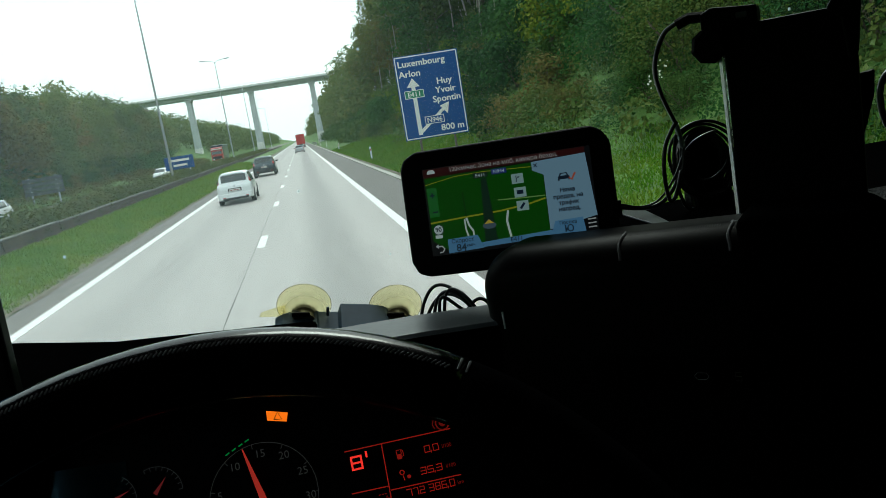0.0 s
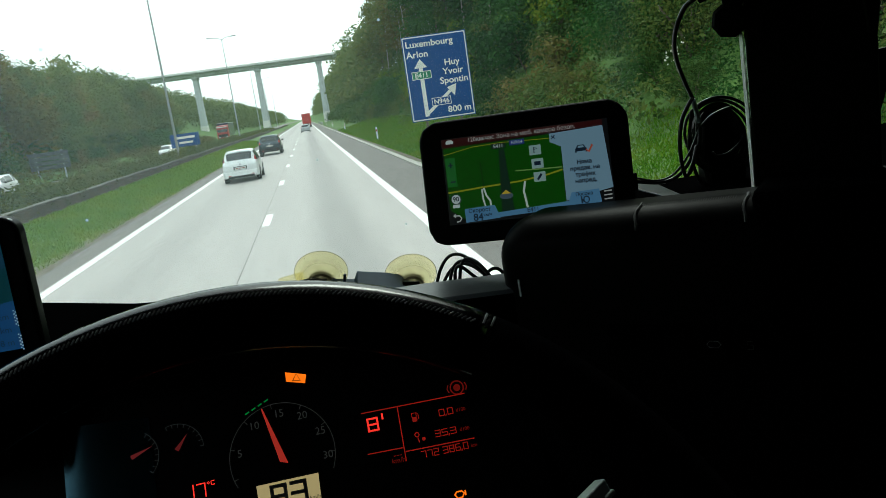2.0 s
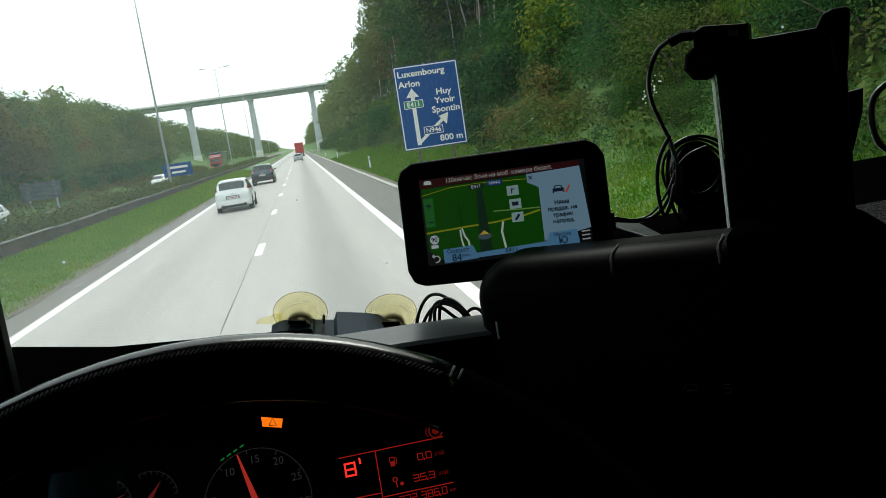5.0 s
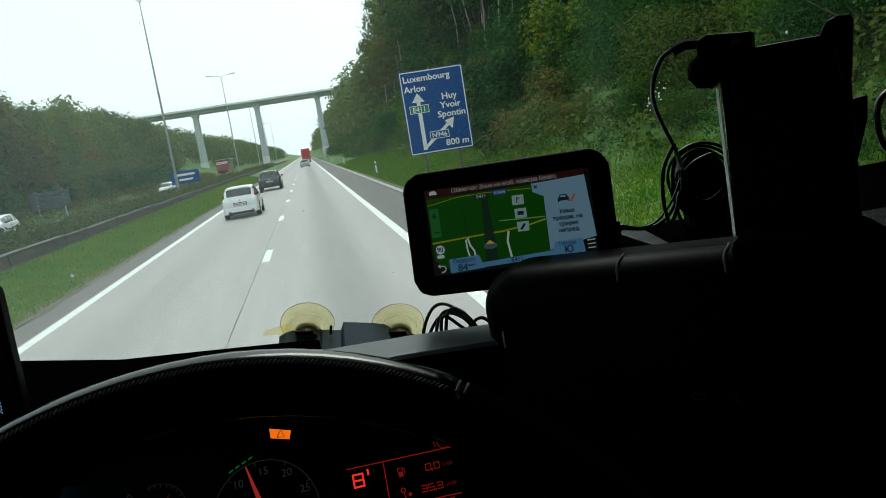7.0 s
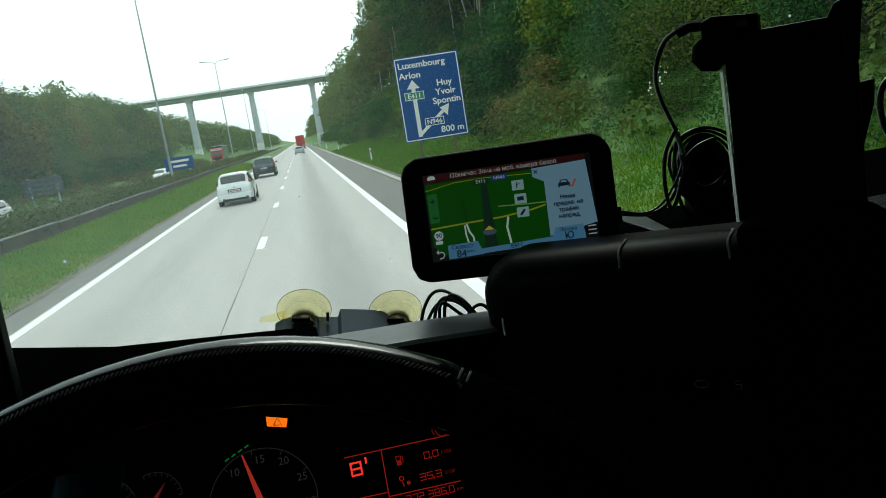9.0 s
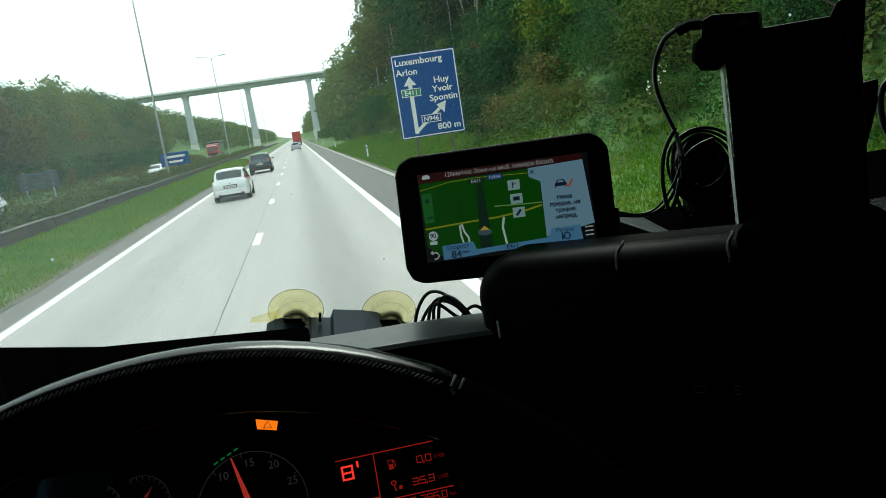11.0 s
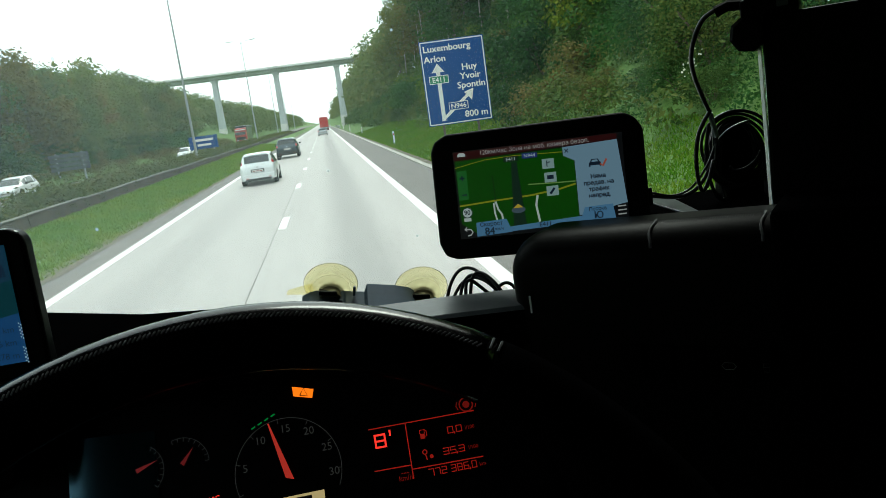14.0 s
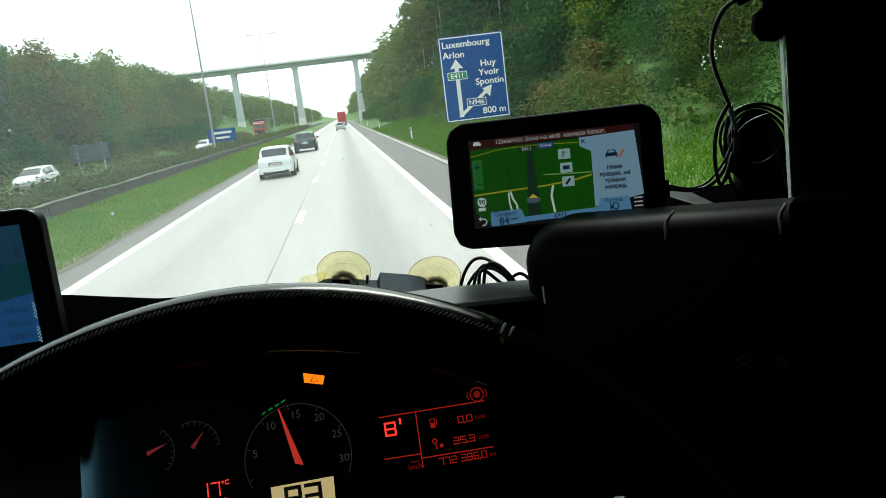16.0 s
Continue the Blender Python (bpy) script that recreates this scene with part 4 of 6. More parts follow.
def car(paint, L, W, H, label, at, clad=False, kind="car", high=False):
    """A hatchback: one smooth shell with panes let into it, lamps, bumper, plate with bars, mirrors, wheels."""
    t = thing(kind, label, "car", "cars on the motorway", at=at)
    hw, zl, b = W / 2, (0.27 if clad else 0.22), H * 0.635
    rows = [(0.0, 0.82, zl + 0.20, b - 0.20, b - 0.19), (0.03, 0.90, zl + 0.10, b - 0.10, b - 0.09), (0.09, 0.94, zl + 0.04, b - 0.03, b - 0.01), (0.15, 0.96, zl, b, b + 0.05),
            (0.30, 0.975, zl, b, b + (H - b) * 0.52), (0.44, 0.985, zl, b, b + (H - b) * 0.86), (0.60, 0.99, zl, b, H - 0.035), (0.95, 1.0, zl, b, H - 0.008), (L * 0.36, 1.0, zl, b - 0.01, H), (L * 0.48, 1.0, zl, b - 0.02, H - 0.02),
            (L * 0.56, 1.0, zl, b - 0.025, H - 0.10), (L * 0.66, 0.99, zl, b - 0.03, b + (H - b) * 0.42), (L * 0.74, 0.975, zl, b - 0.04, b + 0.0), (L * 0.86, 0.95, zl, b - 0.10, b - 0.07), (L * 0.96, 0.86, zl + 0.04, b - 0.26, b - 0.22), (L, 0.70, zl + 0.12, b - 0.38, b - 0.34)]
    S = [[Vector(p) for p in shell_section(y, hw * w, lo, zb, zr)] for y, w, lo, zb, zr in rows]
    bm = bmesh.new()
    V = [[bm.verts.new(p) for p in s] for s in S]
    n = len(S[0])
    for r0, r1 in zip(V, V[1:]):
        for k in range(n - 1):
            bm.faces.new((r0[k], r0[k + 1], r1[k + 1], r1[k]))
    bm.faces.new(V[0])
    bm.faces.new(V[-1][::-1])
    bmesh.ops.recalc_face_normals(bm, faces=bm.faces[:])
    part("body", bm, paint, t, smooth=True)

    def panel(i0, i1, k0, k1, lift, u=0.0, v=0.0):
        """A pane that follows the shell between stations i0, i1 and points k0, k1, a little proud of it."""
        p = [[S[i][k].copy() for k in range(k0, k1 + 1)] for i in range(i0, i1 + 1)]
        p[0] = [a.lerp(c, u) for a, c in zip(p[0], p[1])]
        p[-1] = [a.lerp(c, u) for a, c in zip(p[-1], p[-2])]
        for r in p:
            r[0], r[-1] = r[0].lerp(r[1], v), r[-1].lerp(r[-2], v)
        b2 = bmesh.new()
        W_ = [[b2.verts.new(q) for q in r] for r in p]
        for r0, r1 in zip(W_, W_[1:]):
            for k in range(len(r0) - 1):
                b2.faces.new((r0[k], r0[k + 1], r1[k + 1], r1[k]))
        bmesh.ops.recalc_face_normals(b2, faces=b2.faces[:])
        b2.normal_update()
        c = sum((q for r in p for q in r), Vector()) / (len(p) * len(p[0]))
        mid = Vector((0, L * 0.4, H * 0.5))
        if b2.faces[0].normal.dot(c - mid) < 0:
            bmesh.ops.reverse_faces(b2, faces=b2.faces[:])
            b2.normal_update()
        for vv in b2.verts:
            vv.co += vv.normal * lift
        return b2

    part("rear_window", panel(3, 5, 8, n - 9, 0.006, 0.22, 0.75 if high else 0.35), M_CARGLASS, t, smooth=True)
    for k0, k1 in ((5, 8), (n - 9, n - 6)):
        part("side_window", panel(5, 7, k0, k1, 0.006, 0.25, 0.15), M_CARGLASS, t, smooth=True)
        part("side_window", panel(7, 9, k0, k1, 0.006, 0.05, 0.15), M_CARGLASS, t, smooth=True)
        part("side_window", panel(9, 11, k0, k1, 0.006, 0.12, 0.15), M_CARGLASS, t, smooth=True)
    part("windscreen", panel(10, 12, 7, n - 8, 0.006, 0.1, 0.2), M_CARGLASS, t, smooth=True)
    for k0, k1 in (((5, 7), (n - 8, n - 6)) if high else ((4, 7), (n - 8, n - 5))):
        part("tail_lamp", panel(3 if high else 1, 5 if high else 4, k0, k1, 0.008, 0.15, 0.1), M_TAIL, t, smooth=True)
    # black box behind the plate stands for the shadow above it
    part("plate_shade", box(-0.31, 0.31, -0.026, 0.02, b - 0.345, b - 0.185, 0.01), M_BLACKTRIM, t)
    part("spoiler", prism([(0.40, H - 0.075), (0.46, H - 0.03), (0.66, H - 0.012), (0.62, H - 0.05)], "x", -hw * 0.6, hw * 0.6, 0.01), paint, t)
    part("bumper", ring_loft([[(-hw * 0.84, -0.05, zl + 0.06), (hw * 0.84, -0.05, zl + 0.06), (hw * 0.88, -0.04, zl + 0.3), (-hw * 0.88, -0.04, zl + 0.3)], [(-hw * 0.98, 0.1, zl + 0.02), (hw * 0.98, 0.1, zl + 0.02), (hw * 0.99, 0.12, zl + 0.34), (-hw * 0.99, 0.12, zl + 0.34)]], bevel=0.02), M_BLACKTRIM if clad else paint, t)
    part("lower_valance", box(-hw * 0.7, hw * 0.7, -0.062, 0.0, zl + 0.0, zl + 0.11, 0.01), M_BLACKTRIM, t)
    for s in (-1, 1):
        part("wing_mirror", box(s * (hw + 0.09) - 0.09, s * (hw + 0.09) + 0.09, L * 0.60, L * 0.60 + 0.1, b - 0.02, b + 0.12, 0.03), M_BLACKTRIM, t)
        part("reflector", box(s * hw * 0.62 - 0.07, s * hw * 0.62 + 0.07, -0.056, -0.045, zl + 0.12, zl + 0.15, 0.003), M_TAIL, t)
        for yy in (0.72, L * 0.80):
            part("wheel_arch", tube([(s * (hw + 0.004), yy, 0.33), (s * (hw - 0.03), yy, 0.33)], 0.40 if clad else 0.35, 24), M_BLACKTRIM, t)
            wheel(t, s * (hw - 0.095), yy, 0.34 if clad else 0.3, 0.22, s)
    pl = part("plate", box(-0.26, 0.26, -0.03, 0.01, b - 0.33, b - 0.22, 0.004), M_PLATE, t)
    for xa, xb in ((-0.2, -0.12), (-0.08, 0.05), (0.09, 0.2)):
        part("plate_bar", box(xa, xb, -0.033, -0.030, b - 0.295, b - 0.255), M_BAR, pl)
    part("badge", disc(0, 0, 0.05, 0, 16), M_RIM, t).matrix_basis = basis((0, -0.004, b - 0.1), (1, 0, 0), (0, 0.5, 1))
    return t


car(M_CARDARK, 4.38, 1.84, 1.6, "dark blue crossover car driving in the fast lane", pose(-3.1, 66, 0.0), clad=True)
car(M_CARWHITE, 4.03, 1.70, 1.49, "white small hatchback driving in the fast lane", pose(-3.25, 38.0, 0.0), high=True)
car(M_CARSILVER, 4.3, 1.76, 1.47, "silver hatchback following the red lorry in the slow lane", pose(-0.2, 152, 0.0))
car(M_CARWHITE, 4.2, 1.75, 1.46, "white car on the opposite carriageway", pose(-18.2, 110, 0.26, 0, 0, 180))
car(M_CARWHITE, 4.4, 1.78, 1.46, "white hatchback on the opposite carriageway", pose(-20.6, 58, 0.26, 0, 0, 180))


def lorry_trailer(at):
    t = thing("lorry", "red box lorry driving ahead in the slow lane", "lorry", at=at)
    part("box_body", box(-1.27, 1.27, 0, 13.2, 1.1, 4.0, 0.03), M_TARP, t)
    part("rear_door", box(-1.2, -0.01, -0.05, 0.0, 1.2, 3.9, 0.01), M_TRUCKRED, t)
    part("rear_door", box(0.01, 1.2, -0.05, 0.0, 1.2, 3.9, 0.01), M_TRUCKRED, t)
    part("bumper", box(-1.2, 1.2, -0.06, 0.08, 0.5, 0.72, 0.01), M_BLACKTRIM, t)
    part("chassis", box(-0.5, 0.5, 0.1, 13, 0.75, 1.1), M_BLACKTRIM, t)
    for s in (-1, 1):
        part("tail_lamp", box(s * 0.95 - 0.2, s * 0.95 + 0.2, -0.09, -0.055, 0.55, 0.68, 0.008), M_TAIL, t)
        for y in (2.2, 3.5, 4.8, 14.2):
            wheel(t, s * 1.05, y, 0.5, 0.36, s)
    part("cab", box(-1.22, 1.22, 13.5, 15.6, 0.9, 3.7, 0.08), M_TRUCKRED, t)


lorry_trailer(pose(0.4, 236, 0))


def oncoming_lorry(at):
    t = thing("lorry", "red lorry with a dark printed trailer on the opposite carriageway", "lorry", at=at)
    part("cab", ring_loft([[(-1.24, 0, 0.6), (1.24, 0, 0.6), (1.24, 2.1, 0.6), (-1.24, 2.1, 0.6)], [(-1.24, 0, 1.9), (1.24, 0, 1.9), (1.24, 2.1, 1.9), (-1.24, 2.1, 1.9)], [(-1.2, 0.25, 3.3), (1.2, 0.25, 3.3), (1.22, 2.1, 3.5), (-1.22, 2.1, 3.5)]], bevel=0.04), M_TRUCKRED, t)
    part("windscreen", prism([(-0.03, 1.95), (0.2, 2.9), (0.24, 2.9), (0.01, 1.95)], "x", -1.1, 1.1), M_CARGLASS, t)
    part("roof_visor", box(-1.15, 1.15, -0.05, 0.15, 2.95, 3.15, 0.03), M_SIGNWHITE, t)
    part("grille", box(-1.0, 1.0, -0.05, 0.02, 0.8, 1.5, 0.02), M_BLACKTRIM, t)
    part("trailer_box", box(-1.27, 1.27, 2.6, 15.6, 1.1, 3.9, 0.03), M_CARDARK, t)
    part("trailer_roof", box(-1.29, 1.29, 2.58, 15.62, 3.9, 3.97, 0.01), M_SIGNWHITE, t)
    part("side_panel", box(-1.285, -1.272, 8.5, 14.5, 1.4, 3.6), mat("brown_print", (0.22, 0.11, 0.05), 0.5, var=0.5, scale=0.5), t)
    for s in (-1, 1):
        part("headlamp", box(s * 0.85 - 0.2, s * 0.85 + 0.2, -0.06, 0.02, 0.75, 0.95, 0.02), M_SIGNWHITE, t)
        for y in (1.2, 10.5, 11.8, 13.1):
            wheel(t, s * 1.05, y, 0.5, 0.36, s)


oncoming_lorry(pose(-18.3, 182, 0.26))


# ---------------------------------------------------------------- the lorry cab: shell
def splash_film():
    """A dried splash on glass, lit through from outside."""
    m = mat("dried_splash", (0.7, 0.72, 0.62), rough=0.8, var=0.3, scale=200)
    nt = m.node_tree
    tr, mx = nt.nodes.new("ShaderNodeBsdfTranslucent"), nt.nodes.new("ShaderNodeMixShader")
    tr.inputs[0].default_value = (0.85, 0.88, 0.78, 1)
    mx.inputs[0].default_value = 0.55
    nt.links.new(nt.nodes["Principled BSDF"].outputs[0], mx.inputs[1])
    nt.links.new(tr.outputs[0], mx.inputs[2])
    nt.links.new(mx.outputs[0], nt.nodes["Material Output"].inputs[0])
    return m


M_SPLASH = splash_film()


def cab_shell():
    t = thing("cab_shell", "dark interior shell of a lorry cab with a wide windscreen", "lorry cab", kind="structure")
    x0, x1, yb = -0.52, 1.92, -1.15
    part("cab_floor", box(x0, x1, yb, 0.9, 1.16, 1.22), M_DASH, t)
    part("cab_roof", box(x0, x1, yb, 0.82, 3.06, 3.12), M_LINING, t)
    part("rear_wall", box(x0, x1, yb - 0.05, yb, 1.22, 3.06), M_LINING, t)
    part("front_wall", box(x0, x1, 0.9, 0.95, 0.75, 2.2), M_TRUCKRED, t)
    part("header_panel", box(x0, x1, 0.78, 0.84, 2.98, 3.06), M_DASH, t)
    for x, s in ((x0, -1), (x1, 1)):
        a, b = (x - 0.05, x) if s < 0 else (x, x + 0.05)
        part("door_panel", box(a, b, yb, 0.9, 1.0, 2.15), M_DASH, t)
        part("door_panel", box(a, b, yb, 0.78, 2.68, 3.06), M_DASH, t)
        part("door_panel", box(a, b, yb, 0.14, 2.15, 2.68), M_DASH, t)
        part("windscreen_pillar", prism([(0.62, 2.15), (0.9, 2.15), (0.83, 3.06), (0.58, 3.06)], "x", a, b), M_DASH, t)
    part("chassis", box(0.2, 1.2, -1.1, 0.7, 0.7, 1.0), M_BLACKTRIM, t)
    for s, x in ((-1, -0.33), (1, 1.73)):
        wheel(t, x, -0.1, 0.5, 0.34, s)
        part("axle_beam", box(min(x, 0.7), max(x, 0.7), -0.16, -0.04, 0.45, 0.75), M_BLACKTRIM, t)
    g = part("windscreen", prism([(0.895, 2.2), (0.9, 2.2), (0.835, 2.99), (0.83, 2.99)], "x", x0 + 0.01, x1 - 0.01), M_GLASS, t, "slightly dusty windscreen glass with dried specks and painted haze at left")
    g.visible_shadow = False
    r = random.Random(5)
    for k in range(26):
        x, z, q = 0.4875 + r.gauss(0, 0.005), 2.483 + r.gauss(0, 0.006), r.uniform(0.0004, 0.0017)
        x += (z - 2.483) * 0.6
        m = [(q * r.uniform(0.5, 1.2) * math.cos(a), q * r.uniform(0.5, 1.2) * math.sin(a)) for a in (0.9 * j for j in range(7))]
        s = part("dried_splash", poly(m, 0), M_SPLASH, t, "dried pale splash on the glass")
        s.matrix_basis = basis((x, 0.868, z), (1, 0, 0), (0, -0.08, 1))


cab_shell()


# ---------------------------------------------------------------- dashboard
CX = Vector((0.782, -0.6233, 0))
CN = Vector((0.6233, 0.782, 0))


def dashboard():
    t = thing("dashboard", "black plastic lorry dashboard with a grey ledge", "dashboard", kind="structure")
    hood = []
    for x, zt in ((-0.5, 2.372), (-0.161, 2.345), (-0.078, 2.3285), (0.0154, 2.3195), (0.101, 2.311)):
        hood.append([(x, 0.70, 2.283), (x, 0.70, 2.298), (x, 0.82, zt), (x, 0.875, zt - 0.03), (x, 0.875, 2.1), (x, 0.79, 2.1), (x, 0.775, 2.283)])
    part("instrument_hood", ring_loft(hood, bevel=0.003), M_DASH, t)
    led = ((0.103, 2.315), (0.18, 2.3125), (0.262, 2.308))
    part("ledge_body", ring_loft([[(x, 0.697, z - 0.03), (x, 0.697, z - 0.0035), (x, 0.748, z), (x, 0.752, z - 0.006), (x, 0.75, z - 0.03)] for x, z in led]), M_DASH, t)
    # ledge top in paler grey than its body: the sky's sheen put into the colour
    part("ledge", ring_loft([[(x, 0.696, z - 0.0032), (x, 0.699, z), (x, 0.742, z + 0.004), (x, 0.75, z + 0.002), (x, 0.75, z), (x, 0.742, z + 0.001)] for x, z in led], bevel=0.0004), M_DASHG, t, "grey glossy ledge")
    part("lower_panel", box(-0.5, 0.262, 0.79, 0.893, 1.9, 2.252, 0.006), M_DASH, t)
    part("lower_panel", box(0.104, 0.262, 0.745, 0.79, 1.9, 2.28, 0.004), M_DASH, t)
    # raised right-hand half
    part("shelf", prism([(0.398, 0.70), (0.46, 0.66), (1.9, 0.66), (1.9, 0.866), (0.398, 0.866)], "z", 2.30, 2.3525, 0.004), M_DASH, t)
    # thin grey wedge laid on the shelf as a brighter strip
    part("shelf_edge", prism([(0.416, 0.835), (0.410, 0.732), (0.4195, 0.722), (0.4455, 0.858), (0.434, 0.862)], "z", 2.3527, 2.3547, 0.0006), M_DASHG, t, "grey glossy ledge")
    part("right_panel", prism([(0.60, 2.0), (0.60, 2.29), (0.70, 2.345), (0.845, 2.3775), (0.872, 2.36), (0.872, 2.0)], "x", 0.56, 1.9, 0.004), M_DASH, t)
    part("fabric_patch", prism([(0.596, 2.326), (0.655, 2.366), (0.657, 2.358), (0.602, 2.318)], "x", 0.515, 1.5), M_FABRIC, t, "grey textured fabric insert")
    # leather-clad centre console, turned to the driver
    rings = []
    for k in range(9):
        q = math.radians(90 * k / 8)
        d, inset = 0.026 * (1 - math.sin(q)), 0.026 * (1 - math.cos(q))
        rr = 0.036 - inset
        ring = [(-0.0245 + inset + rr - rr * math.cos(math.radians(7.5 * j)), d, -inset - rr + rr * math.sin(math.radians(7.5 * j))) for j in range(13)]
        rings.append(ring + [(0.258, d, -inset), (0.282, d, -0.018 - inset), (0.305, d, -0.07 - inset), (0.85, d, -0.11 - inset), (0.85, d, -0.82), (-0.0245 + inset, d, -0.82)])
    rings = rings[::-1] + [[(x, 0.058, z) for x, y, z in rings[0]]]
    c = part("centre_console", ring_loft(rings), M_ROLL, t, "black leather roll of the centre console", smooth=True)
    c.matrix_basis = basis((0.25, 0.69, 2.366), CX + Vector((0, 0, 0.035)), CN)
    # black cover added to blot out the highlight on the roll's right end
    cap = part("dark_cover", prism([(0.182, -0.3), (0.182, 0.008), (0.262, 0.006), (0.286, -0.014), (0.309, -0.068), (0.31, -0.3)], "y", -0.002, 0.075, 0.006), M_DASH, t)
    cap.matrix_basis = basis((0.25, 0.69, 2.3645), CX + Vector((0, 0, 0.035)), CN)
    # cross seams over the roll
    for s, top in ((0.0985, 2.3700), (0.176, 2.3728)):
        pts = []
        for k in range(9):
            a = math.radians(-5 + 72 * k / 8)
            pts.append(Vector((0.25, 0.69, 0)) + CX * (s + 0.001 * math.sin(k)) + CN * (0.026 - 0.0262 * math.sin(a)) + Vector((0, 0, top - 0.0263 + 0.0262 * math.cos(a))))
        part("seam", tube(pts, 0.0012, 6), M_THREAD, t)
    bm = None
    for k in range(40):
        p = Vector((0.25, 0.69, 0)) + CX * (0.104 + 0.0017 * k) + CN * 0.0085 + Vector((0, 0, 2.3672 + 0.035 * (0.104 + 0.0017 * k)))
        bm = tube([p, p + CX * 0.0004 + CN * 0.003 + Vector((0, 0, 0.0013))], 0.00025, 4, bm)
    part("stitching", bm, M_THREAD, t)
    # vertical trim clip beside the ledge
    p = Vector((0.25, 0.69, 0)) - CN * 0.0015
    part("trim_clip", tube([p + Vector((0, 0, 2.318)), p + CX * 0.0004 + Vector((0, 0, 2.304))], 0.0009, 6), M_METAL, t, "thin bright trim clip")
    # switch row with small pale symbols
    for k, s in enumerate((0.075, 0.0965, 0.1185, 0.145, 0.17, 0.195)):
        w = part("switch", box(-0.0095, 0.0095, -0.013, 0.013, 0, 0.004, 0.0015), M_DASH, t)
        w.matrix_basis = basis(Vector((0.25, 0.69, 2.268)) + CX * (s + 0.005), CX, (0, 0, 1))
        if k in (3, 4):
            sym = stroke([(-0.005, 0), (-0.003, 0.0025), (0.003, 0.0025), (0.005, 0), (0.003, -0.0025), (-0.003, -0.0025), (-0.005, 0)], 0.0004, 0.0046) if k == 3 else stroke([(0.002, 0.003), (-0.002, 0.003), (-0.002, 0.0003), (0.002, 0.0003), (0.002, -0.003), (-0.002, -0.003)], 0.0004, 0.0046)
            part("symbol", sym, M_SYM, w)
    return t


M_SYM = mat("pale_print", (0.16, 0.16, 0.16), rough=0.7, var=0.1)
dashboard()


def radio_clock():
    t = thing("radio_display", "small red digital figures on the centre console", "display", at=basis(Vector((0.25, 0.69, 2.142)) + CX * 0.235 - CN * 0.003, CX, (0, 0, 1)))
    part("display_glass", box(-0.03, 0.03, -0.012, 0.012, -0.004, 0.001, 0.001), M_BEZEL, t)
    for k, ch in enumerate("277"):
        part("digit", segment_digit(ch, -0.0125 + k * 0.0095, -0.0035, 0.0052, 0.0088, 0.0011, 0.0016), M_RED, t)


M_RED = glow("red_led", (1.0, 0.035, 0.025), 0.8)
M_REDDIM = glow("dim_red_led", (0.55, 0.018, 0.012), 0.3)
M_REDFAINT = glow("faint_red_led", (0.40, 0.014, 0.010), 0.2)
radio_clock()


# ---------------------------------------------------------------- instrument cluster
def cover_gloss():
    """Dark dial glass with its reflections tinted blue, for the side window's sheen."""
    m = mat("cover_gloss", (0.003, 0.008, 0.010), 0.2, var=0.2, scale=20, spec=1.0)
    m.node_tree.nodes["Principled BSDF"].inputs["Specular Tint"].default_value = (0.35, 0.75, 1.0, 1)
    return m


